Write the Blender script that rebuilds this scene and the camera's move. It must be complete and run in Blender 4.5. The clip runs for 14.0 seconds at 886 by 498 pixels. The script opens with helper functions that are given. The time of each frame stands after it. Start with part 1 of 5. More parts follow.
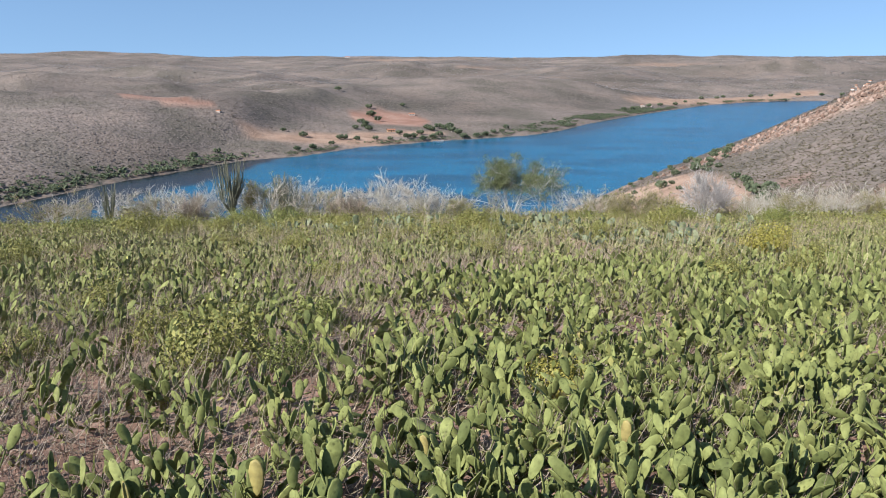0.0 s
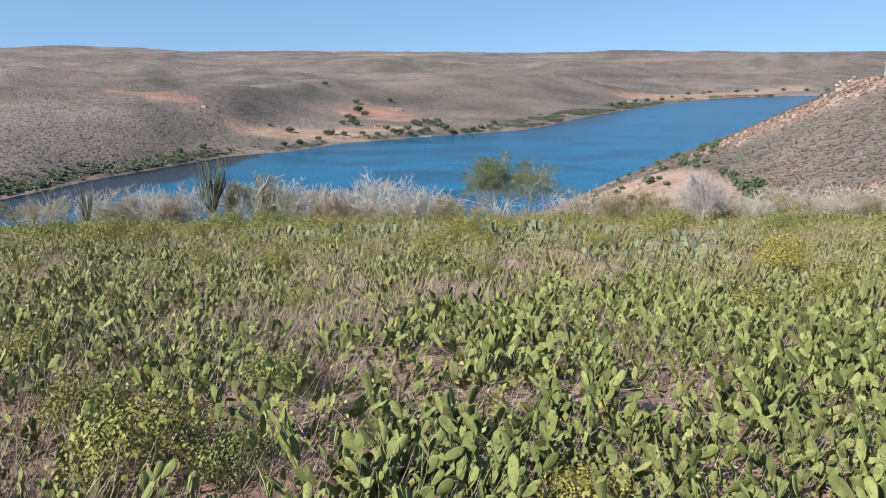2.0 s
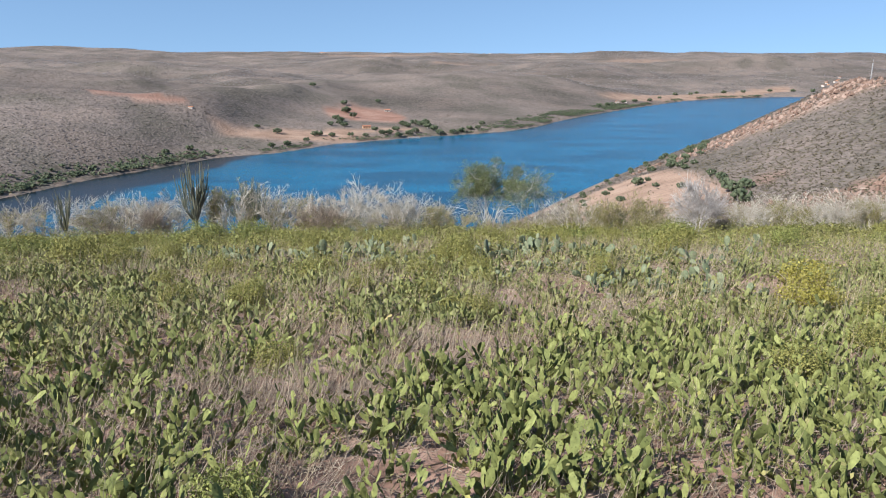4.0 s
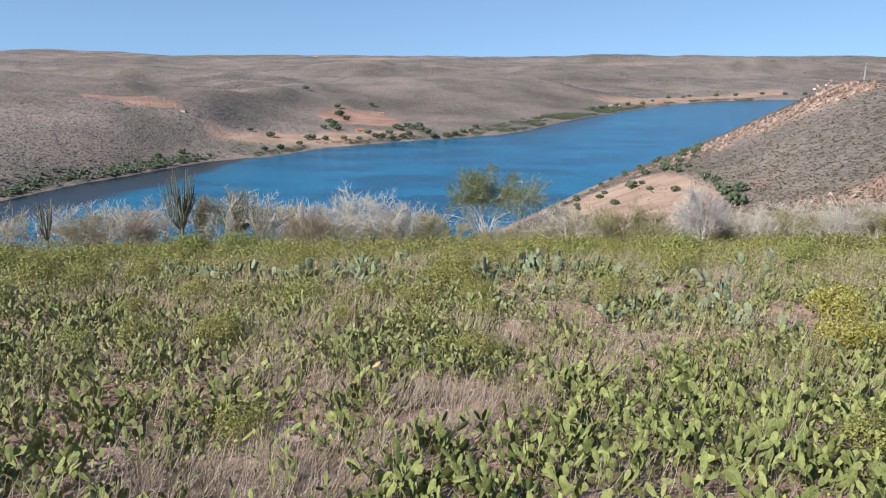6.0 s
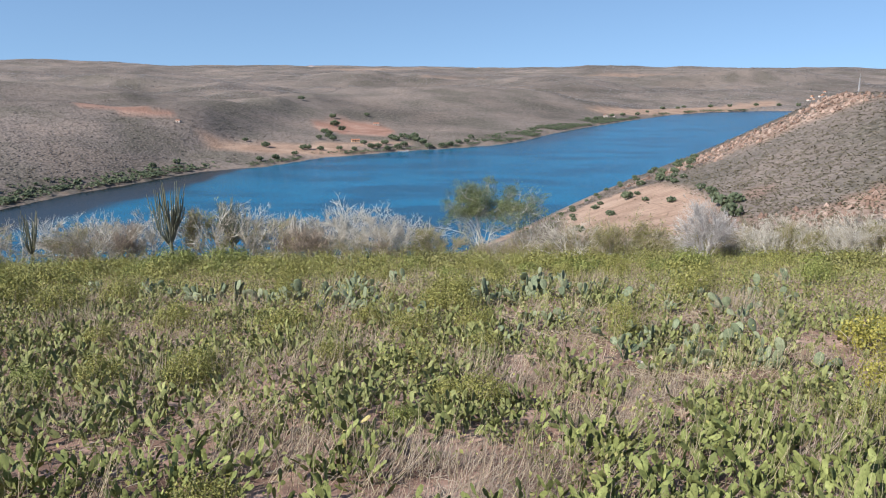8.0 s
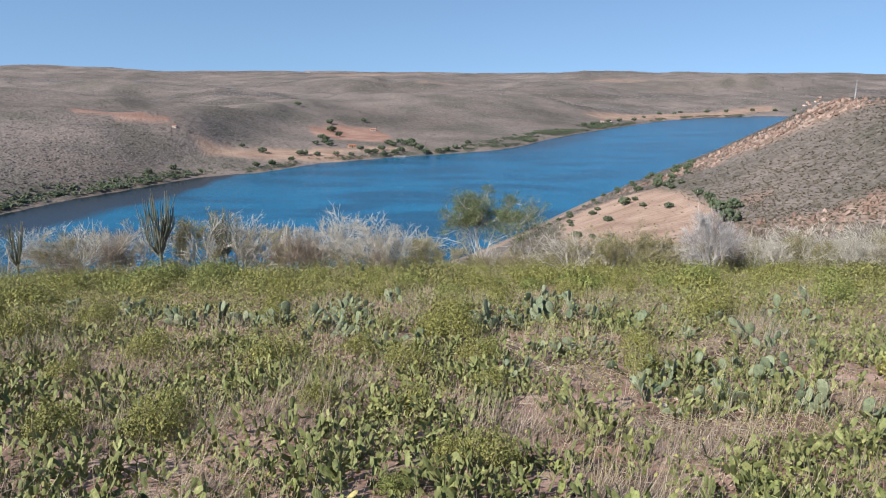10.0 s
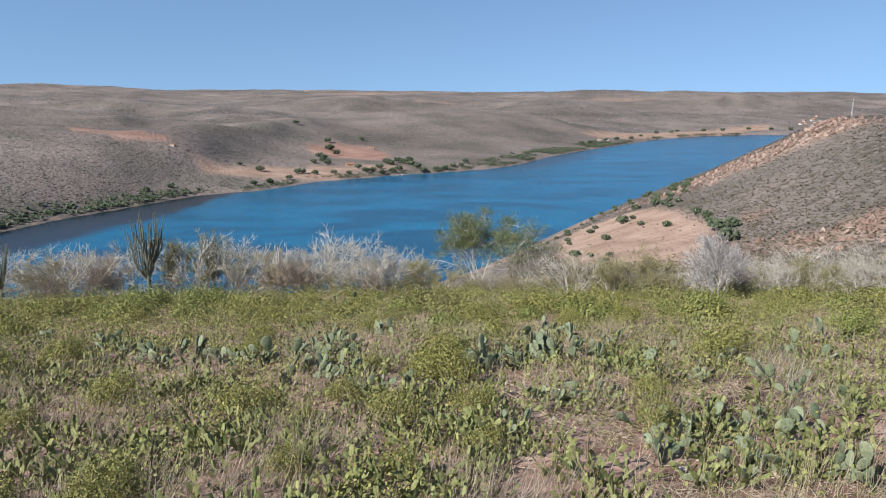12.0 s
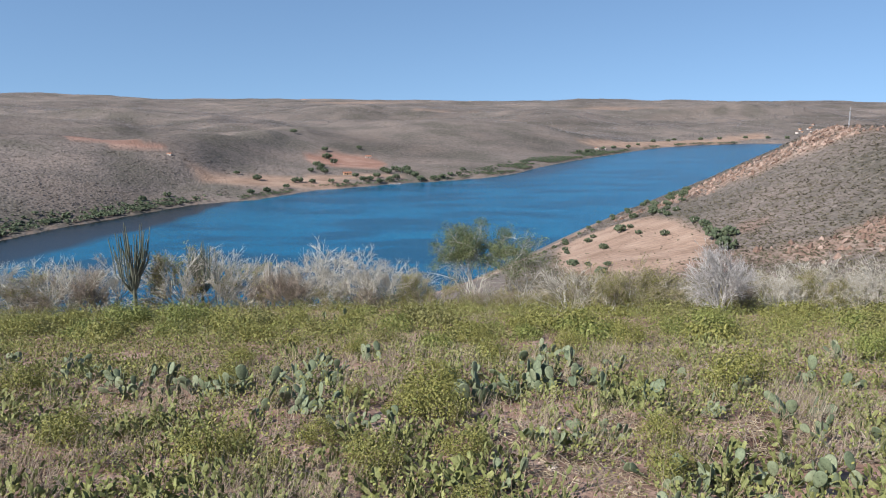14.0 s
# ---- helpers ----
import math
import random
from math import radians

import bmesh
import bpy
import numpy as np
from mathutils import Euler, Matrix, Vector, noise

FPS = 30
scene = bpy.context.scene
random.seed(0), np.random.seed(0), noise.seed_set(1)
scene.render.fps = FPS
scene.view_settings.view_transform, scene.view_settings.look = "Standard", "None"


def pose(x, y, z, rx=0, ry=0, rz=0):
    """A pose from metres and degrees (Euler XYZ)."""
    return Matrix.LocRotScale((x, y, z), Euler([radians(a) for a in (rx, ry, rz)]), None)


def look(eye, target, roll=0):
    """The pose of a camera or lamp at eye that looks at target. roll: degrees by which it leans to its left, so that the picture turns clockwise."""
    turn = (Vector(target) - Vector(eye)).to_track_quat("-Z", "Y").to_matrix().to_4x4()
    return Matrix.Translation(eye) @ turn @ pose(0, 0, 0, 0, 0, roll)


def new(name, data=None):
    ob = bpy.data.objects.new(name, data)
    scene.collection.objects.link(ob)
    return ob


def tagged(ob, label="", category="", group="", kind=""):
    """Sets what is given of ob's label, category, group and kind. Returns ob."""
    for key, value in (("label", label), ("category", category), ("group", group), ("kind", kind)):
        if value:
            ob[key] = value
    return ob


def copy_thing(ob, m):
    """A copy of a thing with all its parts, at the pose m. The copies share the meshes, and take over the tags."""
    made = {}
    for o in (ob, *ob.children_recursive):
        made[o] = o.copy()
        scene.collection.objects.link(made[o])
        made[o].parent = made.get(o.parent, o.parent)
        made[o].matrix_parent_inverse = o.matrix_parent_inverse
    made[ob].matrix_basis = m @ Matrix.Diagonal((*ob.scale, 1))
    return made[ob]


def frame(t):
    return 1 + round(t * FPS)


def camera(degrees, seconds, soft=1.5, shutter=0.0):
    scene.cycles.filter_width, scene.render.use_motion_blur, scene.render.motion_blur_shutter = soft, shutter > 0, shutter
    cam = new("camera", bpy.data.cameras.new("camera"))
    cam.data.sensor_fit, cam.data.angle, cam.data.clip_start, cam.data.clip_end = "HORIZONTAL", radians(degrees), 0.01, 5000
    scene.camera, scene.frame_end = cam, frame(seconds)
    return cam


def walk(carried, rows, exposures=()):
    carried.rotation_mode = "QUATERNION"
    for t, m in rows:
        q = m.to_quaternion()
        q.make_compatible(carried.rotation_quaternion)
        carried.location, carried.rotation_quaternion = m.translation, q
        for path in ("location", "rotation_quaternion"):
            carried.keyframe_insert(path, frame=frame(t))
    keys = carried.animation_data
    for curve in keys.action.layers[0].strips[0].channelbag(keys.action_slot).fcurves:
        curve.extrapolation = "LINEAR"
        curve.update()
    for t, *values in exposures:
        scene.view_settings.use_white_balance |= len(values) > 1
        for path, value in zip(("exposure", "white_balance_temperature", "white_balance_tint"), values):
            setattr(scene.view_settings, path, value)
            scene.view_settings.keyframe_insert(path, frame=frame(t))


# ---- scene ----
cam = camera(60.8, 14.0, soft=1.0)
PATH = [
    (0.0, look((0.000, 0.000, 5.100), (-0.000, 16.478, 0.920), -0.07)),
    (0.5, look((0.003, 0.476, 5.098), (0.076, 16.951, 0.904), -0.07)),
    (1.0, look((-0.003, 0.952, 5.124), (0.143, 17.420, 0.908), -0.02)),
    (1.5, look((0.007, 1.431, 5.160), (0.218, 17.891, 0.911), -0.01)),
    (2.0, look((-0.019, 1.960, 5.204), (0.258, 18.409, 0.920), 0.02)),
    (2.5, look((-0.051, 2.467, 5.272), (0.296, 18.911, 0.979), 0.09)),
    (3.0, look((-0.071, 2.950, 5.353), (0.342, 19.392, 1.051), 0.08)),
    (5.5, look((-0.065, 5.670, 5.525), (0.580, 22.131, 1.323), 0.05)),
    (6.0, look((-0.043, 6.179, 5.525), (0.626, 22.639, 1.323), 0.05)),
    (6.5, look((-0.061, 6.671, 5.511), (0.639, 23.132, 1.324), 0.11)),
    (7.0, look((-0.078, 7.142, 5.498), (0.654, 23.608, 1.338), 0.16)),
    (7.5, look((-0.065, 7.543, 5.493), (0.694, 24.031, 1.428), 0.16)),
    (8.0, look((-0.043, 8.002, 5.465), (0.734, 24.512, 1.484), 0.18)),
    (10.5, look((0.020, 10.382, 5.513), (0.881, 26.926, 1.707), 0.17)),
    (11.0, look((0.088, 10.866, 5.510), (0.962, 27.433, 1.799), 0.19)),
    (11.5, look((0.155, 11.291, 5.505), (1.042, 27.882, 1.902), 0.18)),
    (12.0, look((0.238, 11.684, 5.520), (1.136, 28.302, 2.050), 0.18)),
    (12.5, look((0.303, 12.092, 5.537), (1.212, 28.730, 2.162), 0.16)),
    (13.0, look((0.355, 12.527, 5.537), (1.285, 29.174, 2.212), 0.21)),
    (13.5, look((0.439, 12.995, 5.523), (1.382, 29.643, 2.215), 0.19)),
    (14.0, look((0.570, 13.508, 5.496), (1.523, 30.161, 2.217), 0.17)),
]
walk(cam, PATH, [(0.0, 0.78, 6300, 11), (8.0, 0.71, 6300, 11), (14.0, 0.59, 6250, 11)])

# the plan below is laid out in paces of 1.7 m; the last lines of the file set everything at that size
PACE = 1.7
SUN_TO = Vector((-0.66, -0.42, 0.62)).normalized()

# ---------------------------------------------------------------- sky and sun
world = bpy.data.worlds.new("sky")
scene.world = world
world.use_nodes = True
sky = world.node_tree.nodes.new("ShaderNodeTexSky")
sky.sky_type = "NISHITA"
sky.sun_disc = False
sky.sun_elevation = math.asin(SUN_TO.z)
sky.sun_rotation = math.atan2(SUN_TO.x, SUN_TO.y)
sky.altitude = 200
sky.air_density, sky.dust_density, sky.ozone_density = 1.0, 0.3, 1.0
back = world.node_tree.nodes["Background"]
clear = world.node_tree.nodes.new("ShaderNodeVectorMath")
clear.operation = "MULTIPLY"
clear.inputs[1].default_value = (0.88, 0.97, 1.01)
back.inputs["Strength"].default_value = 0.102
# the clear band above the haze line: the look-up is tilted upwards by a constant
where = world.node_tree.nodes.new("ShaderNodeTexCoord")
lift = world.node_tree.nodes.new("ShaderNodeVectorMath")
lift.operation = "ADD"
lift.inputs[1].default_value = (0, 0, 0.23)
unit = world.node_tree.nodes.new("ShaderNodeVectorMath")
unit.operation = "NORMALIZE"
world.node_tree.links.new(where.outputs["Generated"], lift.inputs[0])
world.node_tree.links.new(lift.outputs["Vector"], unit.inputs[0])
world.node_tree.links.new(unit.outputs["Vector"], sky.inputs["Vector"])
world.node_tree.links.new(sky.outputs["Color"], clear.inputs[0])
world.node_tree.links.new(clear.outputs["Vector"], back.inputs["Color"])

sun_data = bpy.data.lights.new("sun", "SUN")
sun_data.energy, sun_data.angle, sun_data.color = 5.0, radians(0.53), (1.0, 0.95, 0.87)
sun = new("sun", sun_data)
sun.matrix_world = look((0, 0, 60), Vector((0, 0, 60)) - SUN_TO)


# ---------------------------------------------------------------- the lie of the land
WATER_Z = -66.0


def hash2(i, j, seed):
    n = (i.astype(np.int64) * 374761393 + j.astype(np.int64) * 668265263 + seed * 974634777) & 0x7FFFFFFF
    n = ((n ^ (n >> 13)) * 1274126177) & 0x7FFFFFFF
    return ((n ^ (n >> 16)) & 0xFFFF) / 65535.0


def vnoise(x, y, seed=0):
    """Smooth noise from -1 to 1 over the plan."""
    xi, yi = np.floor(x), np.floor(y)
    u, v = x - xi, y - yi
    u, v = u * u * (3 - 2 * u), v * v * (3 - 2 * v)
    a, b = hash2(xi, yi, seed), hash2(xi + 1, yi, seed)
    c, d = hash2(xi, yi + 1, seed), hash2(xi + 1, yi + 1, seed)
    return 2 * ((a * (1 - u) + b * u) * (1 - v) + (c * (1 - u) + d * u) * v) - 1


def fbm(x, y, size, octaves=4, seed=0):
    total, amp = 0.0, 1.0
    for k in range(octaves):
        total = total + amp * vnoise(x / size * 2**k + 17.3 * k, y / size * 2**k - 9.1 * k, seed + k)
        amp *= 0.5
    return total / 1.6


def sstep(a, b, v):
    k = np.clip((v - a) / (b - a), 0, 1)
    return k * k * (3 - 2 * k)


FAR_SHORE = [(-6000, -1500), (-900, 60), (-330, 250), (-215, 350), (-199, 395), (-188, 429), (-170, 461), (-150, 503), (-137, 525),
             (-103, 545), (-87, 570), (-69, 599), (-27, 629), (-4, 646), (38, 668), (79, 696), (110, 735), (150, 810), (201, 890), (290, 1010), (390, 1137), (480, 1215), (603, 1255), (760, 1240), (1000, 1230), (6000, 1000)]
NEAR_SHORE = [(-6000, -2300), (-700, -90), (-260, 120), (-110, 190), (-20, 235), (30, 290), (64, 339), (105, 400), (148, 465),
              (172, 490), (230, 540), (330, 640), (480, 860), (600, 1010), (760, 1110), (1000, 1110), (6000, 800)]


def shore_distance(line, x, y):
    """Distance to a bank's line, positive on its left as it runs."""
    best, sign = np.full(np.shape(x), 1e9), np.ones(np.shape(x))
    for (ax, ay), (bx, by) in zip(line[:-1], line[1:]):
        dx, dy = bx - ax, by - ay
        length = math.hypot(dx, dy)
        k = np.clip(((x - ax) * dx + (y - ay) * dy) / length**2, 0, 1)
        dist = np.hypot(x - ax - k * dx, y - ay - k * dy)
        side = np.where((dx * (y - ay) - dy * (x - ax)) >= 0, 1.0, -1.0)
        closer = dist < best - 1e-6
        best, sign = np.where(closer, dist, best), np.where(closer, side, sign)
    return best * sign


def hill(x, y, cx, cy, sx, sy, height, turn=0.0):
    c, s = math.cos(radians(turn)), math.sin(radians(turn))
    u, v = (x - cx) * c + (y - cy) * s, -(x - cx) * s + (y - cy) * c
    return height * np.exp(-0.5 * (u / sx) ** 2 - 0.5 * (v / sy) ** 2)


def field_height(x, y):
    """The sloping cactus field that the camera passes over."""
    z = 1.12 - 0.1 * np.clip(y, -60, 4.5)
    z = z - 0.172 * np.clip(y - 4.5, 0, 17.5) - 0.222 * np.clip(y - 22, 0, 300)
    z = z + 0.5 - 0.02 * np.clip(-x, 0, 40) - 0.03 * np.clip(np.abs(x) - 40, 0, 400)
    return z - 0.12


def lumps(x, y):
    """Rounded hills behind the far bank."""
    return (hill(x, y, -330, 760, 150, 190, 20, 20) + hill(x, y, -20, 1080, 120, 110, 24) +
            hill(x, y, 870, 1900, 140, 120, 36) + hill(x, y, -1150, 2590, 175, 170, 15) + hill(x, y, 170, 1180, 110, 90, 18)
            + hill(x, y, -520, 1500, 170, 140, 26) + hill(x, y, 330, 1750, 150, 110, 22) + hill(x, y, -150, 2000, 190, 150, 22) + hill(x, y, 560, 2500, 220, 160, 9)
            - hill(x, y, -430, 1060, 220, 110, 16) - hill(x, y, 20, 1390, 260, 100, 14) - hill(x, y, 620, 1700, 220, 90, 10) - hill(x, y, -300, 1750, 260, 100, 12))


def height(x, y):
    x, y = np.asarray(x, float), np.asarray(y, float)
    far, near = shore_distance(FAR_SHORE, x, y), -shore_distance(NEAR_SHORE, x, y)
    # our bank: the field, its brow, the slope to the river and the hill with the mast
    right = sstep(12, 60, x)
    brow = 50 - 6 * sstep(5, 25, x)
    past = np.clip(y - brow, 0, None)
    soft = past * past / (past + 10)
    field = field_height(x, y) + 0.222 * np.clip(y - 60, 0, 300) - soft * (0.55 - 0.27 * right)
    bank = WATER_Z + 1.0 + 30 * (1 - np.exp(-np.clip(near, 0, None) / 80)) + np.clip(near, -40, 0) * 0.35
    bank = bank + hill(x, y, 222, 285, 62, 92, 41) + hill(x, y, 360, 230, 110, 130, 20) + hill(x, y, 520, 60, 180, 180, 30)
    over = np.clip(bank + 12, 0, None)
    bank = bank - over + 6.3 * (1 - np.exp(-over / 6.3))
    bank = bank + (2.2 * fbm(x, y, 60, 4, 3)) * sstep(60, 130, np.hypot(x, y)) * sstep(0, 30, near)
    d = field - bank
    near_z = bank + 0.5 * (d + np.sqrt(d * d + 9.0))
    near_z = np.where(d > 0, np.minimum(near_z, field + 1.5 * np.exp(-d / 6)), near_z)
    near_z = np.where(near < 0, bank, near_z)
    # the other bank: a low shelf, then rounded hills up to the plateau
    shelf = 45 + 95 * np.exp(-(((x + 40) / 150) ** 2)) * sstep(400, 560, y) + 70 * sstep(250, 500, x)
    shelf = shelf * (1 - 0.75 * sstep(-110, -190, x))
    inland = np.clip(far - shelf, 0, None)
    distant = sstep(1900, 2780, np.hypot(x, y))
    roll = fbm(x, y, 420, 4, 11) - 0.35 * np.abs(fbm(x, y, 170, 3, 14))
    far_z = WATER_Z + 0.8 + 3.0 * (1 - np.exp(-np.clip(far, 0, None) / 20)) + np.clip(far, -40, 0) * 0.35
    far_z = far_z + 27 * (1 - np.exp(-inland / 260)) + (15 + 10 * sstep(600, 2500, inland)) * roll * sstep(0, 350, inland) * (1 - 0.72 * distant)
    far_z = far_z + 34 * sstep(1200, 4300, inland) + 34 * distant
    far_z = far_z + 7 * (1 - np.exp(-inland / 40)) * np.exp(-inland / 150) * sstep(-90, -230, x)
    far_z = far_z + (5 - 16 * np.abs(fbm(x, y, 260, 3, 16))) * sstep(60, 250, inland) * (1 - sstep(900, 1500, inland))
    far_z = far_z + 4.5 * fbm(x, y, 105, 3, 18) * sstep(20, 160, inland) * (1 - 0.6 * sstep(900, 2200, inland))
    far_z = far_z + (3.0 * fbm(x, y, 70, 3, 19) + 2.0 - 8.0 * np.abs(fbm(x, y, 150, 3, 20))) * sstep(20, 120, inland) * (1 - sstep(500, 1100, inland))
    far_z = far_z + lumps(x, y) * sstep(5, 110, far)
    far_z = far_z + (9 - 14 * np.abs(fbm(x, y, 230, 3, 15))) * sstep(10, 160, inland) * (1 - 0.5 * distant)
    return np.where(far > near, far_z, near_z)


# ---------------------------------------------------------------- materials
def material(name, stops, size=1.0, fine=None, rough=0.8, bump=0.0, random_mix=0.0, island=False, spec=0.3, through_light=0.0, detail=6.0, dots=0.0):
    """Colours mixed by noise of that size in metres, shaded once more by finer grain and by a random value for each object or island."""
    m = bpy.data.materials.new(name)
    m.use_nodes = True
    nodes, links = m.node_tree.nodes, m.node_tree.links
    bsdf = nodes["Principled BSDF"]
    geo = nodes.new("ShaderNodeNewGeometry")
    grain = nodes.new("ShaderNodeTexNoise")
    grain.inputs["Scale"].default_value = 1.0 / (size * PACE)
    grain.inputs["Detail"].default_value = detail
    links.new(geo.outputs["Position"], grain.inputs["Vector"])
    ramp = nodes.new("ShaderNodeValToRGB")
    while len(ramp.color_ramp.elements) < len(stops):
        ramp.color_ramp.elements.new(0.5)
    for e, (at, colour) in zip(ramp.color_ramp.elements, stops):
        e.position, e.color = at, (*colour, 1)
    value = grain.outputs["Fac"]
    if random_mix:
        mix = nodes.new("ShaderNodeMix")
        mix.inputs["Factor"].default_value = random_mix
        links.new(value, mix.inputs["A"])
        if island:
            links.new(geo.outputs["Random Per Island"], mix.inputs["B"])
        else:
            info = nodes.new("ShaderNodeObjectInfo")
            links.new(info.outputs["Random"], mix.inputs["B"])
        value = mix.outputs["Result"]
    links.new(value, ramp.inputs["Fac"])
    colour = ramp.outputs["Color"]
    if fine:
        speck = nodes.new("ShaderNodeTexNoise")
        speck.inputs["Scale"].default_value = 1.0 / (fine * PACE)
        speck.inputs["Detail"].default_value = 4.0
        links.new(geo.outputs["Position"], speck.inputs["Vector"])
        level = nodes.new("ShaderNodeMapRange")
        level.inputs["From Min"].default_value, level.inputs["From Max"].default_value = 0.3, 0.7
        level.inputs["To Min"].default_value, level.inputs["To Max"].default_value = 0.72, 1.22
        links.new(speck.outputs["Fac"], level.inputs["Value"])
        times = nodes.new("ShaderNodeVectorMath")
        times.operation = "SCALE"
        links.new(colour, times.inputs[0])
        links.new(level.outputs["Result"], times.inputs["Scale"])
        colour = times.outputs["Vector"]
        if bump:
            relief = nodes.new("ShaderNodeBump")
            relief.inputs["Strength"].default_value, relief.inputs["Distance"].default_value = bump, fine * 0.5 * PACE
            links.new(speck.outputs["Fac"], relief.inputs["Height"])
            links.new(relief.outputs["Normal"], bsdf.inputs["Normal"])
    if dots:
        cells = nodes.new("ShaderNodeTexVoronoi")
        cells.inputs["Scale"].default_value = 1.0 / (dots * PACE)
        links.new(geo.outputs["Position"], cells.inputs["Vector"])
        spot = nodes.new("ShaderNodeMapRange")
        spot.inputs["From Min"].default_value, spot.inputs["From Max"].default_value = 0.12, 0.3
        spot.inputs["To Min"].default_value, spot.inputs["To Max"].default_value = 0.55, 1.0
        links.new(cells.outputs["Distance"], spot.inputs["Value"])
        dotted = nodes.new("ShaderNodeVectorMath")
        dotted.operation = "SCALE"
        links.new(colour, dotted.inputs[0])
        links.new(spot.outputs["Result"], dotted.inputs["Scale"])
        colour = dotted.outputs["Vector"]
    links.new(colour, bsdf.inputs["Base Color"])
    bsdf.inputs["Roughness"].default_value = rough
    bsdf.inputs["Specular IOR Level"].default_value = spec
    if through_light:
        glow = nodes.new("ShaderNodeBsdfTranslucent")
        links.new(colour, glow.inputs["Color"])
        both = nodes.new("ShaderNodeMixShader")
        both.inputs["Fac"].default_value = through_light
        links.new(bsdf.outputs["BSDF"], both.inputs[1])
        links.new(glow.outputs["BSDF"], both.inputs[2])
        links.new(both.outputs["Shader"], nodes["Material Output"].inputs["Surface"])
    return m


PAD_GREEN = material("cactus_pad_green", [(0.2, (0.092, 0.11, 0.036)), (0.5, (0.168, 0.188, 0.062)), (0.85, (0.235, 0.254, 0.09))], 0.5, 0.03, 0.7, 0.25, 0.6, spec=0.15, dots=0.026)
PAD_GREEN_NEAR = material("cactus_pad_green_dense", [(0.15, (0.09, 0.108, 0.036)), (0.5, (0.168, 0.187, 0.062)), (0.85, (0.238, 0.256, 0.09))], 0.6, 0.04, 0.75, 0.2, 0.5, True, 0.15, dots=0.024)
PAD_GREEN_FAR = material("cactus_pad_green_far", [(0.15, (0.098, 0.11, 0.038)), (0.5, (0.165, 0.178, 0.062)), (0.85, (0.235, 0.242, 0.092))], 0.8, 0.05, 0.75, 0.2, 0.6, True, dots=0.026)
PAD_GREY = material("cactus_pad_grey", [(0.2, (0.10, 0.125, 0.07)), (0.55, (0.16, 0.188, 0.108)), (0.9, (0.232, 0.248, 0.15))], 0.4, 0.04, 0.7, 0.2, 0.5, dots=0.034)
PAD_YELLOW = material("cactus_pad_withered", [(0.3, (0.28, 0.23, 0.085)), (0.7, (0.38, 0.33, 0.11))], 0.2, 0.03, 0.6, 0.2, 0.4)
LEAF_OLIVE = material("leaf_olive", [(0.2, (0.10, 0.105, 0.026)), (0.5, (0.225, 0.217, 0.06)), (0.8, (0.305, 0.288, 0.088))], 0.6, 0.05, 0.7, 0, 0.6, True, 0.3, 0.14)
LEAF_GREEN = material("leaf_green", [(0.2, (0.085, 0.105, 0.026)), (0.5, (0.20, 0.218, 0.06)), (0.8, (0.27, 0.288, 0.086))], 0.6, 0.05, 0.65, 0, 0.6, True, 0.3, 0.14)
LEAF_DULL = material("leaf_dull", [(0.2, (0.09, 0.09, 0.034)), (0.5, (0.215, 0.205, 0.078)), (0.8, (0.30, 0.278, 0.112))], 0.6, 0.05, 0.7, 0, 0.6, True, 0.2, 0.12)
LEAF_YELLOW = material("leaf_yellow", [(0.2, (0.19, 0.168, 0.03)), (0.5, (0.30, 0.27, 0.055)), (0.85, (0.41, 0.37, 0.1))], 0.6, 0.05, 0.55, 0, 0.6, True, 0.3, 0.25)
LEAF_TREE = material("leaf_tree", [(0.2, (0.088, 0.112, 0.05)), (0.5, (0.148, 0.172, 0.074)), (0.85, (0.23, 0.248, 0.108))], 0.8, 0.08, 0.5, 0, 0.6, True, 0.3, 0.25)
LEAF_DARK = material("leaf_dark", [(0.2, (0.084, 0.11, 0.064)), (0.5, (0.126, 0.156, 0.09)), (0.85, (0.178, 0.204, 0.122))], 4.0, 0.5, 0.6, 0, 0.6, True, 0.2, 0.4)
GRASS_DRY = material("dry_grass", [(0.15, (0.21, 0.16, 0.10)), (0.45, (0.34, 0.275, 0.175)), (0.75, (0.46, 0.39, 0.26)), (0.95, (0.6, 0.53, 0.38))], 0.9, 0.05, 0.8, 0, 0.55, True, 0.2, 0.2)
GRASS_GREEN = material("green_weeds", [(0.15, (0.12, 0.14, 0.035)), (0.5, (0.19, 0.21, 0.06)), (0.85, (0.29, 0.28, 0.1))], 0.8, 0.05, 0.7, 0, 0.55, True, 0.2, 0.25)
TWIG_DRY = material("dry_twigs", [(0.2, (0.125, 0.095, 0.07)), (0.5, (0.225, 0.178, 0.132)), (0.85, (0.375, 0.315, 0.25))], 0.6, 0.05, 0.85, 0, 0.5, True)
BARK_PALE = material("bark_pale", [(0.2, (0.33, 0.3, 0.25)), (0.5, (0.5, 0.465, 0.4)), (0.85, (0.64, 0.6, 0.54))], 0.5, 0.06, 0.85, 0.3, 0.4, True)
TWIG_RED = material("twigs_reddish", [(0.2, (0.18, 0.14, 0.105)), (0.5, (0.31, 0.25, 0.195)), (0.85, (0.45, 0.37, 0.3))], 0.6, 0.06, 0.85, 0, 0.45, True)
TWIG_PALE = material("twigs_pale", [(0.2, (0.28, 0.25, 0.2)), (0.5, (0.46, 0.42, 0.35)), (0.85, (0.64, 0.6, 0.52))], 0.6, 0.06, 0.85, 0, 0.45, True)
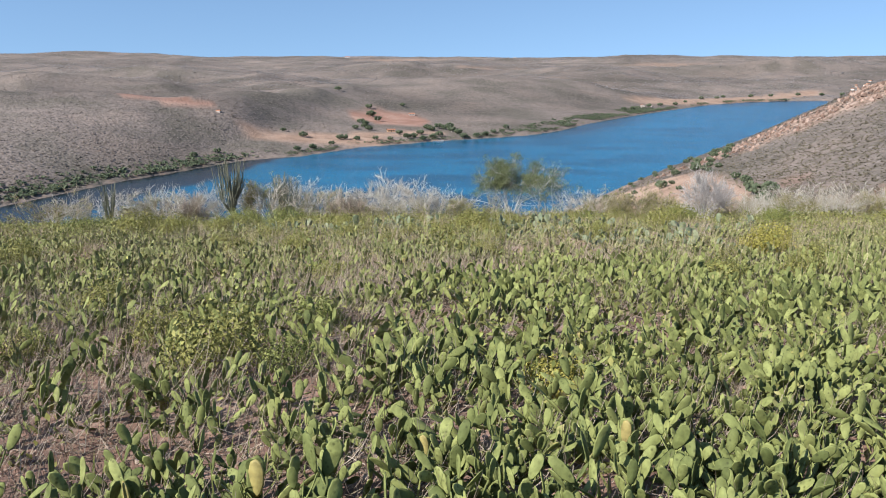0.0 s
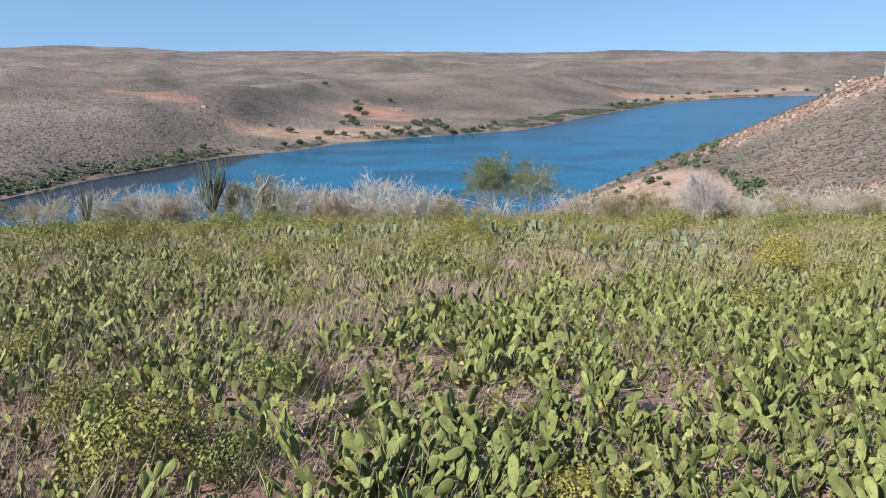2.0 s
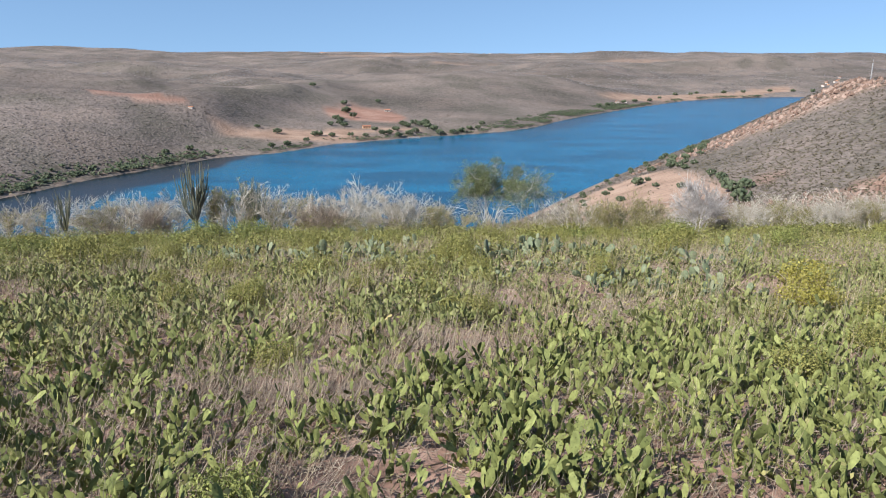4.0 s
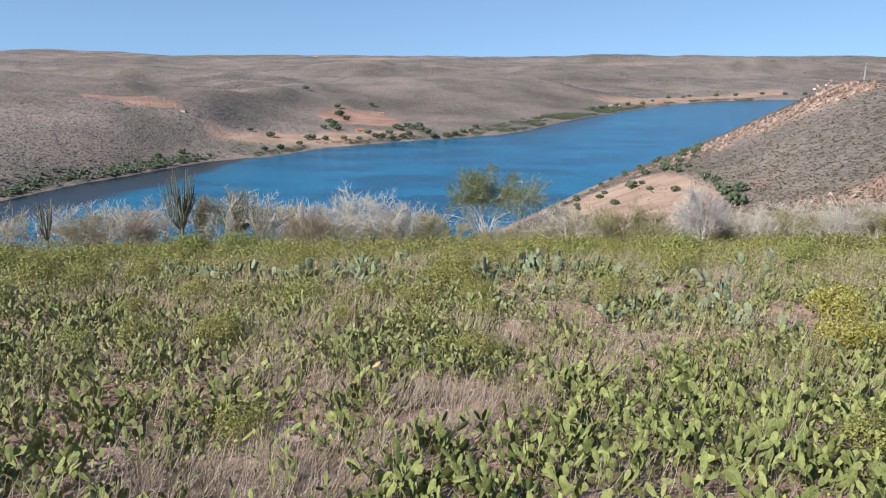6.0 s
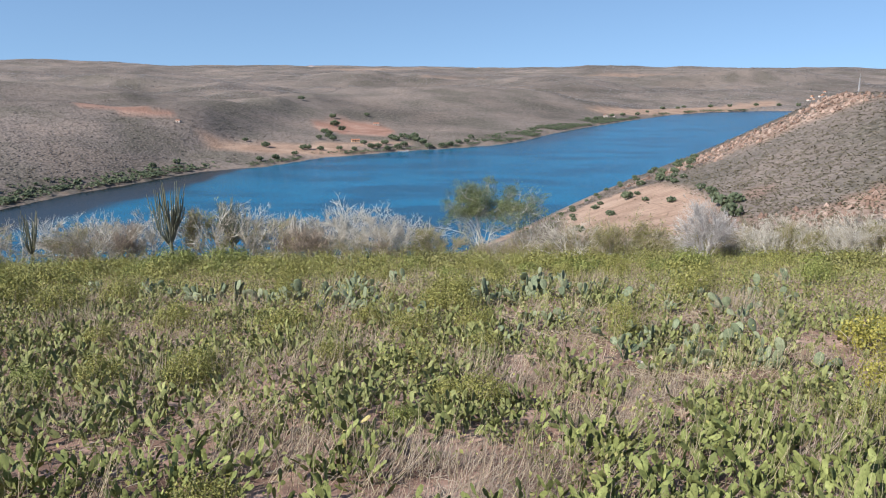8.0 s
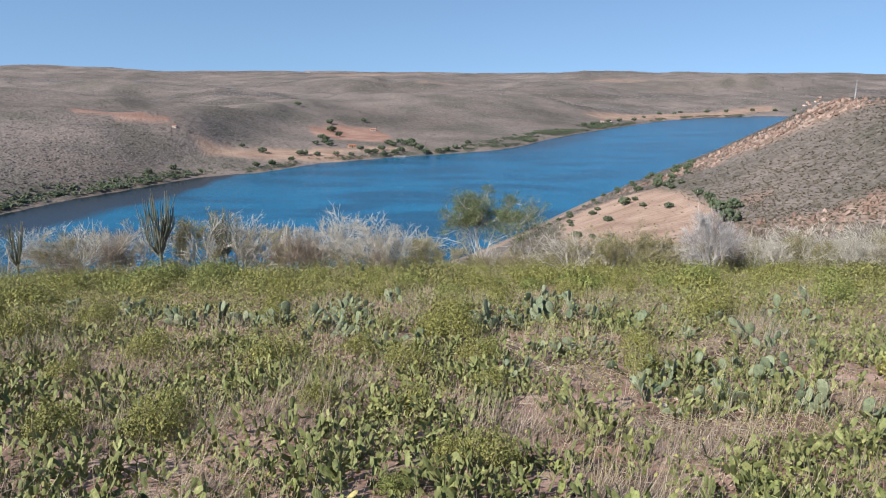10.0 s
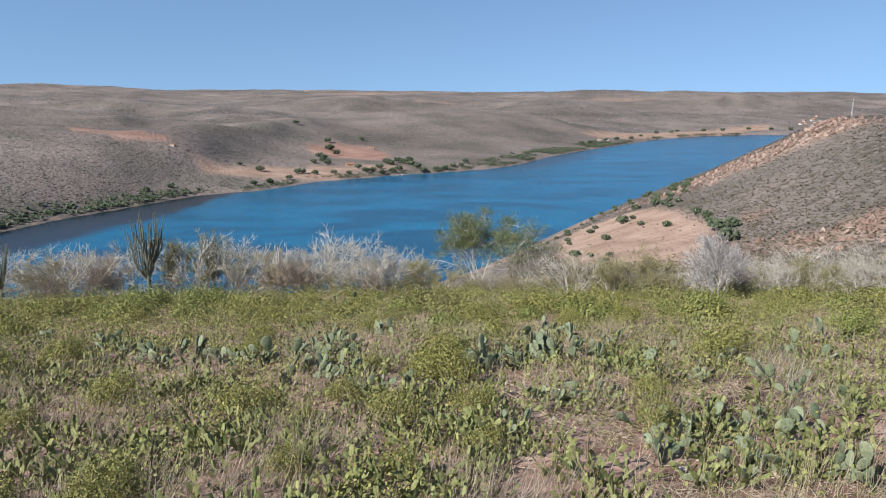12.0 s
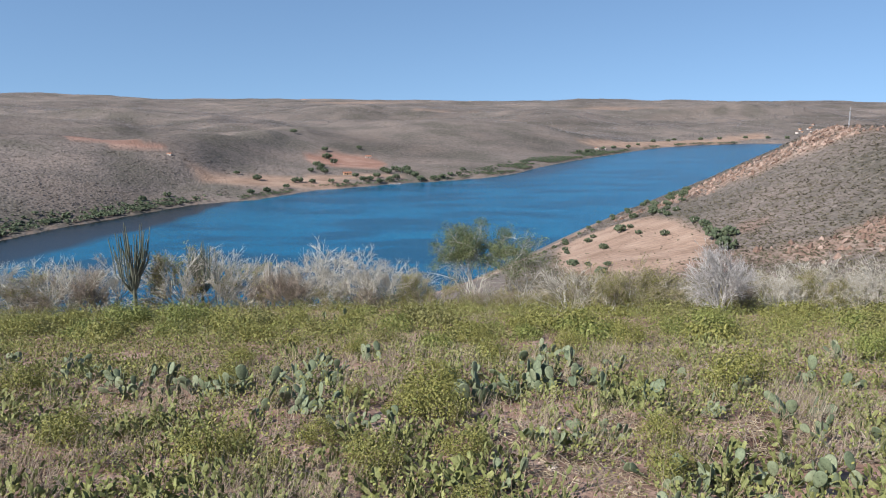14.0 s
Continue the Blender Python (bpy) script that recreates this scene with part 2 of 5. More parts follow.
TWIG_SILVER = material("twigs_silver", [(0.2, (0.28, 0.255, 0.235)), (0.5, (0.44, 0.41, 0.385)), (0.85, (0.6, 0.57, 0.54))], 0.6, 0.06, 0.85, 0, 0.45, True)
TWIG_BROWN = material("twigs_brown", [(0.2, (0.2, 0.165, 0.11)), (0.5, (0.34, 0.285, 0.20)), (0.85, (0.49, 0.42, 0.31))], 0.6, 0.06, 0.85, 0, 0.45, True)
COLUMN_PALE = material("column_cactus_dry", [(0.2, (0.30, 0.26, 0.21)), (0.5, (0.44, 0.40, 0.34)), (0.85, (0.58, 0.54, 0.47))], 0.3, 0.04, 0.8, 0.3, 0.3)
COLUMN_CACTUS = material("column_cactus_skin", [(0.2, (0.075, 0.082, 0.055)), (0.5, (0.13, 0.136, 0.092)), (0.85, (0.23, 0.225, 0.165))], 0.3, 0.04, 0.7, 0.3, 0.3)
# far crowns: dry grey-brown, paled and cooled a little to stand in for haze
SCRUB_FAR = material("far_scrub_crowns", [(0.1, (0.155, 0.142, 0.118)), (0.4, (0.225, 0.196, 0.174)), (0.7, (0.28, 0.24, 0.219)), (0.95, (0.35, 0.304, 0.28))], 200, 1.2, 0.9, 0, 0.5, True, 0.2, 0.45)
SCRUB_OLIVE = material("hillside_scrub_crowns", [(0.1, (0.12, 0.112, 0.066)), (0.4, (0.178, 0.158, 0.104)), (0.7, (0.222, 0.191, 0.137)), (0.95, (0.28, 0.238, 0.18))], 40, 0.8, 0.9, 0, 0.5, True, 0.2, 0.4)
# distant crowns: dry grey, with haze painted in as a lighter, cooler tone
SCRUB_HAZED = material("hazed_scrub_crowns", [(0.1, (0.235, 0.218, 0.212)), (0.5, (0.315, 0.29, 0.282)), (0.95, (0.40, 0.365, 0.355))], 200, 1.5, 0.9, 0, 0.35, True, 0.2, 0.5)
ROCK_PINK = material("weathered_rock", [(0.2, (0.12, 0.075, 0.055)), (0.5, (0.22, 0.145, 0.11)), (0.85, (0.39, 0.29, 0.235))], 6, 0.7, 0.9, 0.4, 0.55, True)
STONE = material("field_stone", [(0.2, (0.34, 0.25, 0.19)), (0.5, (0.48, 0.39, 0.32)), (0.85, (0.62, 0.54, 0.46))], 0.3, 0.04, 0.9, 0.4, 0.4)
PLASTER = material("pale_plaster", [(0.3, (0.42, 0.36, 0.31)), (0.7, (0.62, 0.57, 0.52))], 3, 0.4, 0.9, 0.1, 0.4)
PLASTER_WARM = material("ochre_plaster", [(0.3, (0.5, 0.3, 0.18)), (0.7, (0.62, 0.42, 0.28))], 3, 0.4, 0.9, 0.1, 0.4)
ROOF_TILE = material("clay_roof", [(0.3, (0.28, 0.12, 0.07)), (0.7, (0.42, 0.2, 0.12))], 2, 0.3, 0.85, 0.3, 0.3)
DARK_OPENING = material("dark_wood", [(0.3, (0.03, 0.025, 0.02)), (0.7, (0.06, 0.045, 0.035))], 1, 0.2, 0.6)
STEEL = material("galvanised_steel", [(0.3, (0.45, 0.46, 0.47)), (0.7, (0.6, 0.61, 0.62))], 1, 0.1, 0.45)
BOAT_WHITE = material("white_boat_paint", [(0.3, (0.7, 0.7, 0.68)), (0.7, (0.82, 0.82, 0.8))], 1, 0.2, 0.4)


def ground_material():
    """Dry scrubland: soil, litter and rock, laid out by the cover attribute (red: bare soil, green: tan field, blue: rock)."""
    m = bpy.data.materials.new("dry_ground")
    m.use_nodes = True
    nodes, links = m.node_tree.nodes, m.node_tree.links
    bsdf = nodes["Principled BSDF"]
    geo = nodes.new("ShaderNodeNewGeometry")
    cover = nodes.new("ShaderNodeAttribute")
    cover.attribute_name = "cover"
    split = nodes.new("ShaderNodeSeparateColor")
    links.new(cover.outputs["Color"], split.inputs["Color"])

    def noise_ramp(size, stops, detail=6.0):
        tex = nodes.new("ShaderNodeTexNoise")
        tex.inputs["Scale"].default_value, tex.inputs["Detail"].default_value = 1.0 / (size * PACE), detail
        links.new(geo.outputs["Position"], tex.inputs["Vector"])
        ramp = nodes.new("ShaderNodeValToRGB")
        while len(ramp.color_ramp.elements) < len(stops):
            ramp.color_ramp.elements.new(0.5)
        for e, (at, colour) in zip(ramp.color_ramp.elements, stops):
            e.position, e.color = at, (*colour, 1)
        links.new(tex.outputs["Fac"], ramp.inputs["Fac"])
        return ramp.outputs["Color"], tex.outputs["Fac"]

    def blend(fac, a, b, kind="MIX"):
        mix = nodes.new("ShaderNodeMix")
        mix.data_type, mix.blend_type = "RGBA", kind
        if isinstance(fac, float):
            mix.inputs["Factor"].default_value = fac
        else:
            links.new(fac, mix.inputs["Factor"])
        links.new(a, mix.inputs["A"])
        links.new(b, mix.inputs["B"])
        return mix.outputs["Result"]

    scrub, _ = noise_ramp(160, [(0.3, (0.118, 0.101, 0.09)), (0.5, (0.162, 0.138, 0.124)), (0.7, (0.205, 0.173, 0.156))], 8)
    speck, fac = noise_ramp(3.5, [(0.36, (0.74, 0.74, 0.70)), (0.48, (0.97, 0.97, 0.97)), (0.62, (1.16, 1.14, 1.12))], 5)
    base = blend(1.0, scrub, speck, "MULTIPLY")
    broad, _ = noise_ramp(420, [(0.36, (0.82, 0.82, 0.82)), (0.5, (0.98, 0.98, 0.98)), (0.62, (1.16, 1.14, 1.13))], 3)
    base = blend(1.0, base, broad, "MULTIPLY")
    stand, _ = noise_ramp(60, [(0.38, (0.74, 0.77, 0.72)), (0.5, (1.02, 1.01, 1.0)), (0.62, (1.26, 1.2, 1.16))], 6)
    base = blend(1.0, base, stand, "MULTIPLY")
    cells = nodes.new("ShaderNodeTexVoronoi")
    cells.inputs["Scale"].default_value = 0.5 / PACE
    links.new(geo.outputs["Position"], cells.inputs["Vector"])
    tint = nodes.new("ShaderNodeSeparateColor")
    links.new(cells.outputs["Color"], tint.inputs["Color"])
    crown = nodes.new("ShaderNodeValToRGB")
    while len(crown.color_ramp.elements) < 4:
        crown.color_ramp.elements.new(0.5)
    for e, (at, colour) in zip(crown.color_ramp.elements, [(0.0, (0.125, 0.115, 0.083)), (0.35, (0.168, 0.147, 0.121)), (0.7, (0.208, 0.176, 0.15)), (1.0, (0.25, 0.213, 0.188))]):
        e.position, e.color = at, (*colour, 1)
    links.new(tint.outputs["Red"], crown.inputs["Fac"])
    bush = nodes.new("ShaderNodeMapRange")
    bush.inputs["From Min"].default_value, bush.inputs["From Max"].default_value = 0.2, 0.62
    bush.inputs["To Min"].default_value, bush.inputs["To Max"].default_value = 0.65, 0.0
    links.new(cells.outputs["Distance"], bush.inputs["Value"])
    scrubby = blend(1.0, crown.outputs["Color"], broad, "MULTIPLY")
    base = blend(bush.outputs["Result"], base, scrubby)
    soil, _ = noise_ramp(0.7, [(0.3, (0.13, 0.078, 0.058)), (0.5, (0.27, 0.17, 0.13)), (0.72, (0.44, 0.31, 0.25))], 8)
    # red and tan soil, their orange muted in the colour for haze
    red, _ = noise_ramp(25, [(0.3, (0.22, 0.122, 0.088)), (0.5, (0.285, 0.165, 0.124)), (0.7, (0.36, 0.24, 0.185))], 8)
    tan, _ = noise_ramp(14, [(0.3, (0.24, 0.16, 0.115)), (0.5, (0.32, 0.22, 0.162)), (0.7, (0.39, 0.28, 0.21))], 8)
    furrow = nodes.new("ShaderNodeTexWave")
    furrow.bands_direction = "Y"
    furrow.inputs["Scale"].default_value, furrow.inputs["Distortion"].default_value = 0.05, 6.0
    furrow.inputs["Detail"].default_value, furrow.inputs["Detail Scale"].default_value = 3.0, 0.12
    links.new(geo.outputs["Position"], furrow.inputs["Vector"])
    shade = nodes.new("ShaderNodeMapRange")
    shade.inputs["To Min"].default_value, shade.inputs["To Max"].default_value = 0.93, 1.05
    links.new(furrow.outputs["Fac"], shade.inputs["Value"])
    ploughed = nodes.new("ShaderNodeVectorMath")
    ploughed.operation = "SCALE"
    links.new(tan, ploughed.inputs[0])
    links.new(shade.outputs["Result"], ploughed.inputs["Scale"])
    tan = ploughed.outputs["Vector"]
    rock, _ = noise_ramp(3, [(0.3, (0.15, 0.095, 0.07)), (0.5, (0.27, 0.185, 0.14)), (0.72, (0.44, 0.34, 0.275))], 8)
    base = blend(split.outputs["Red"], base, red)
    base = blend(split.outputs["Green"], base, tan)
    base = blend(split.outputs["Blue"], base, rock)
    base = blend(cover.outputs["Alpha"], soil, base)
    grit, height_fac = noise_ramp(0.06, [(0.3, (0.75, 0.75, 0.75)), (0.7, (1.2, 1.2, 1.2))], 5)
    base = blend(1.0, base, grit, "MULTIPLY")
    links.new(base, bsdf.inputs["Base Color"])
    relief = nodes.new("ShaderNodeBump")
    relief.inputs["Distance"].default_value = 1.1 * PACE
    rough = nodes.new("ShaderNodeMapRange")
    rough.inputs["To Min"].default_value, rough.inputs["To Max"].default_value = 0.2, 0.32
    links.new(cover.outputs["Alpha"], rough.inputs["Value"])
    links.new(rough.outputs["Result"], relief.inputs["Strength"])
    lumpy = nodes.new("ShaderNodeMath")
    lumpy.operation = "ADD"
    links.new(bush.outputs["Result"], lumpy.inputs[0])
    links.new(fac, lumpy.inputs[1])
    links.new(lumpy.outputs["Value"], relief.inputs["Height"])
    links.new(relief.outputs["Normal"], bsdf.inputs["Normal"])
    bsdf.inputs["Roughness"].default_value = 0.95
    bsdf.inputs["Specular IOR Level"].default_value = 0.1
    return m


def water_material():
    m = bpy.data.materials.new("river_water")
    m.use_nodes = True
    nodes, links = m.node_tree.nodes, m.node_tree.links
    bsdf = nodes["Principled BSDF"]
    geo = nodes.new("ShaderNodeNewGeometry")
    stretch = nodes.new("ShaderNodeMapping")
    stretch.inputs["Rotation"].default_value = (0, 0, radians(-35))
    stretch.inputs["Scale"].default_value = (1, 2.2, 1)
    links.new(geo.outputs["Position"], stretch.inputs["Vector"])
    patches = nodes.new("ShaderNodeTexNoise")
    patches.inputs["Scale"].default_value, patches.inputs["Detail"].default_value = 1 / (48 * PACE), 5
    links.new(stretch.outputs["Vector"], patches.inputs["Vector"])
    ramp = nodes.new("ShaderNodeValToRGB")
    ramp.color_ramp.elements[0].position, ramp.color_ramp.elements[0].color = 0.40, (0.0, 0.06, 0.118, 1)
    ramp.color_ramp.elements[1].position, ramp.color_ramp.elements[1].color = 0.52, (0.0, 0.094, 0.183, 1)
    # lighter streaks of reflected sky, painted as a paler water colour
    bright = ramp.color_ramp.elements.new(0.66)
    bright.color = (0.0, 0.11, 0.205, 1)
    links.new(patches.outputs["Fac"], ramp.inputs["Fac"])
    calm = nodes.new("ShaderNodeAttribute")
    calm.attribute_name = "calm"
    # dark reflection of the far bank, mixed into the water's base colour
    bank_mirror = nodes.new("ShaderNodeMix")
    bank_mirror.data_type = "RGBA"
    bank_mirror.inputs["B"].default_value = (0.008, 0.014, 0.018, 1)
    links.new(calm.outputs["Fac"], bank_mirror.inputs["Factor"])
    links.new(ramp.outputs["Color"], bank_mirror.inputs["A"])
    links.new(bank_mirror.outputs["Result"], bsdf.inputs["Base Color"])
    ripple = nodes.new("ShaderNodeTexNoise")
    ripple.inputs["Scale"].default_value, ripple.inputs["Detail"].default_value = 1.2 / PACE, 3
    links.new(geo.outputs["Position"], ripple.inputs["Vector"])
    relief = nodes.new("ShaderNodeBump")
    relief.inputs["Strength"].default_value, relief.inputs["Distance"].default_value = 0.25, 0.2 * PACE
    links.new(ripple.outputs["Fac"], relief.inputs["Height"])
    still = nodes.new("ShaderNodeMapRange")
    still.inputs["To Min"].default_value, still.inputs["To Max"].default_value = 0.75, 0.05
    links.new(calm.outputs["Fac"], still.inputs["Value"])
    links.new(still.outputs["Result"], relief.inputs["Strength"])
    links.new(relief.outputs["Normal"], bsdf.inputs["Normal"])
    bsdf.inputs["Roughness"].default_value = 0.2
    bsdf.inputs["IOR"].default_value = 1.33
    bsdf.inputs["Specular IOR Level"].default_value = 0.32
    return m


GROUND, WATER = ground_material(), water_material()


# ---------------------------------------------------------------- mesh helpers
def np_mesh(name, verts, faces, mat, smooth=True):
    """A mesh from arrays of places and of faces with one number of corners."""
    verts, faces = np.asarray(verts, np.float32), np.asarray(faces, np.int32)
    me = bpy.data.meshes.new(name)
    n, k = faces.shape
    me.vertices.add(len(verts))
    me.vertices.foreach_set("co", verts.ravel())
    me.loops.add(n * k)
    me.loops.foreach_set("vertex_index", faces.ravel())
    me.polygons.add(n)
    me.polygons.foreach_set("loop_start", np.arange(0, n * k, k, dtype=np.int32))
    me.polygons.foreach_set("loop_total", np.full(n, k, np.int32))
    me.polygons.foreach_set("use_smooth", np.full(n, smooth))
    me.update(calc_edges=True)
    me.materials.append(mat)
    return me


def part(name, me, parent, label="", m=None):
    ob = new(name, me)
    ob.parent = parent
    if m is not None:
        ob.matrix_basis = m
    if label:
        ob["label"] = label
    return ob


def thing(name, label, category, group="", m=None, kind=""):
    ob = new(name)
    if m is not None:
        ob.matrix_basis = m
    return tagged(ob, label, category, group, kind)


def stamp(verts, faces, places, turns, scales):
    """Copies of one small mesh, joined: turns are n x 3 x 3, scales n x 3."""
    v = np.einsum("nij,nvj->nvi", turns, verts[None] * scales[:, None, :]) + places[:, None, :]
    f = faces[None] + (np.arange(len(places)) * len(verts))[:, None, None]
    return v.reshape(-1, 3), f.reshape(-1, faces.shape[1])


def turns_of(yaw, lean, spin=None):
    """Turn matrices: spin about z, then lean about x, then yaw about z (radians)."""
    n = len(yaw)
    spin = np.zeros(n) if spin is None else spin
    out = np.zeros((n, 3, 3))
    ca, sa, cb, sb, cc, sc = np.cos(yaw), np.sin(yaw), np.cos(lean), np.sin(lean), np.cos(spin), np.sin(spin)
    out[:, 0, 0], out[:, 0, 1], out[:, 0, 2] = ca * cc - sa * cb * sc, -ca * sc - sa * cb * cc, sa * sb
    out[:, 1, 0], out[:, 1, 1], out[:, 1, 2] = sa * cc + ca * cb * sc, -sa * sc + ca * cb * cc, -ca * sb
    out[:, 2, 0], out[:, 2, 1], out[:, 2, 2] = sb * sc, sb * cc, cb
    return out


def tube(points, radii, sides=4):
    """A tapered tube along points; returns places and four-cornered faces."""
    points, radii = np.asarray(points, float), np.asarray(radii, float)
    along = np.gradient(points, axis=0)
    along /= np.linalg.norm(along, axis=1, keepdims=True) + 1e-9
    ref = np.where(np.abs(along[:, 2:3]) > 0.9, [[1.0, 0, 0]], [[0, 0, 1.0]])
    u = np.cross(along, ref)
    u /= np.linalg.norm(u, axis=1, keepdims=True) + 1e-9
    w = np.cross(along, u)
    a = np.arange(sides) * 2 * math.pi / sides
    ring = points[:, None] + radii[:, None, None] * (np.cos(a)[None, :, None] * u[:, None] + np.sin(a)[None, :, None] * w[:, None])
    faces = []
    for k in range(len(points) - 1):
        for s in range(sides):
            faces.append((k * sides + s, k * sides + (s + 1) % sides, (k + 1) * sides + (s + 1) % sides, (k + 1) * sides + s))
    return ring.reshape(-1, 3), np.array(faces)


def joined(pieces):
    vs, fs, n = [], [], 0
    for v, f in pieces:
        vs.append(v)
        fs.append(f + n)
        n += len(v)
    return np.concatenate(vs), np.concatenate(fs)


# ---------------------------------------------------------------- ground and river
def in_patch(x, y, cx, cy, rx, ry, turn=0.0, seed=5, ragged=0.35, grain=None):
    """1 inside a ragged oval of the plan, falling to 0 at its rim."""
    c, s = math.cos(radians(turn)), math.sin(radians(turn))
    u, v = ((x - cx) * c + (y - cy) * s) / rx, (-(x - cx) * s + (y - cy) * c) / ry
    r = np.sqrt(u * u + v * v) + ragged * fbm(x, y, grain or max(rx, ry) * 0.6, 4, seed)
    return 1 - sstep(0.8, 1.05, r)


def build_ground():
    rings = np.concatenate([[0.0], np.geomspace(0.6, 2890, 340)])
    view = np.linspace(radians(-42), radians(44), 320)
    behind = np.linspace(radians(44), radians(318), 70)[1:-1]
    angles = np.concatenate([view, behind])
    r, a = np.meshgrid(rings, angles, indexing="ij")
    x, y = r * np.sin(a), r * np.cos(a) + 2.0
    z = height(x, y)
    near = 1 - sstep(40, 70, r)
    z = z + near * (0.07 * fbm(x, y, 1.4, 4, 21) + 0.12 * fbm(x, y, 6, 3, 22))
    z = z + (1 - near) * 0.5 * fbm(x, y, 9, 3, 23) * sstep(2, 6, z - WATER_Z)
    n, k = len(rings), len(angles)
    i, j = np.meshgrid(np.arange(n - 1), np.arange(k), indexing="ij")
    j2 = (j + 1) % k
    faces = np.stack([i * k + j, i * k + j2, (i + 1) * k + j2, (i + 1) * k + j], -1).reshape(-1, 4)[:, ::-1]
    me = np_mesh("ground", np.stack([x, y, z], -1).reshape(-1, 3), faces, GROUND)
    x, y = x.ravel(), y.ravel()
    far, bank = shore_distance(FAR_SHORE, x, y), -shore_distance(NEAR_SHORE, x, y)
    red = in_patch(x, y, -52, 770, 48, 55, 0, 31) + 0.8 * in_patch(x, y, -228, 634, 52, 14, -6, 32) + 0.45 * in_patch(x, y, 118, 196, 16, 10, 0, 34, 0.8)
    red = red + 0.35 * in_patch(x, y, 106, 230, 7, 5, 0, 36) + 0.4 * in_patch(x, y, 80, 222, 16, 34, 0, 38) + 0.12 * in_patch(x, y, 77, 266, 25, 76, -12, 37, 0.25)
    tan = in_patch(x, y, -106, 622, 70, 27, 14, 33) + in_patch(x, y, 470, 1240, 260, 38, 38, 35) + in_patch(x, y, 77, 266, 25, 76, -12, 37, 0.25)
    tan = tan + 0.3 * (1 - sstep(1.5, 4, far)) * (far > 0) + 0.9 * (1 - sstep(4, 10, bank)) * (bank > 0) + in_patch(x, y, -40, 665, 70, 14, 25, 39)
    tan = tan + 0.6 * in_patch(x, y, 640, 2200, 160, 60, 0, 44) + 0.6 * in_patch(x, y, -120, 2600, 200, 70, 0, 45) + 0.6 * in_patch(x, y, 150, 1900, 120, 40, 0, 46)
    rock = 0.8 * in_patch(x, y, 144, 318, 19, 52, 42, 40, 0.6, 26) + 0.6 * in_patch(x, y, 138, 188, 34, 18, 0, 42, 0.7, 14) + 0.5 * in_patch(x, y, 100, 195, 14, 10, 0, 47, 0.7, 9)
    wild = sstep(45, 75, np.hypot(x, y))
    cover = np.stack([np.clip(red, 0, 1), np.clip(tan, 0, 1), np.clip(rock, 0, 1), wild], -1).astype(np.float32)
    layer = me.color_attributes.new("cover", "FLOAT_COLOR", "POINT")
    layer.data.foreach_set("color", cover.ravel())
    return tagged(new("ground", me), "dry reddish hillside soil running on to scrub hills", "ground", kind="structure")


def build_water():
    xs = np.concatenate([np.linspace(-4500, -420, 20), np.linspace(-400, 900, 201), np.linspace(930, 4500, 20)])
    ys = np.concatenate([np.linspace(-2600, 180, 16), np.linspace(200, 1300, 171), np.linspace(1330, 3000, 10)])
    x, y = np.meshgrid(xs, ys, indexing="ij")
    n, k = x.shape
    i, j = np.meshgrid(np.arange(n - 1), np.arange(k - 1), indexing="ij")
    faces = np.stack([i * k + j, (i + 1) * k + j, (i + 1) * k + j + 1, i * k + j + 1], -1).reshape(-1, 4)
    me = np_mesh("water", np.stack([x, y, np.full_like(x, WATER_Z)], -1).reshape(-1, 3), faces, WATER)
    # calm: stiller water, and where the bank's reflection is painted dark
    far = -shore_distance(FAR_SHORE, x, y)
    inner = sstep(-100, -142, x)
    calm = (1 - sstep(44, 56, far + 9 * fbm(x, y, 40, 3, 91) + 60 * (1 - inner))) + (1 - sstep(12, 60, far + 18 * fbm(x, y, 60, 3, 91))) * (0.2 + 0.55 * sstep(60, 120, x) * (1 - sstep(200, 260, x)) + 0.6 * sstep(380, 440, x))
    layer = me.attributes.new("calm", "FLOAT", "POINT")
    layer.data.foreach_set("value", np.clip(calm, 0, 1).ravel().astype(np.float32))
    return tagged(new("water", me), "broad calm blue river with darker wind patches and painted bank reflections", "river", kind="structure")


build_ground()
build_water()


# ---------------------------------------------------------------- plant shapes
def ground_z(x, y):
    """The ground's height with its small unevenness."""
    x, y = np.asarray(x, float), np.asarray(y, float)
    r = np.hypot(x, y - 2.0)
    near = 1 - sstep(40, 70, r)
    z = height(x, y)
    return z + near * (0.07 * fbm(x, y, 1.4, 4, 21) + 0.12 * fbm(x, y, 6, 3, 22)) + (1 - near) * 0.5 * fbm(x, y, 9, 3, 23) * sstep(2, 6, z - WATER_Z)


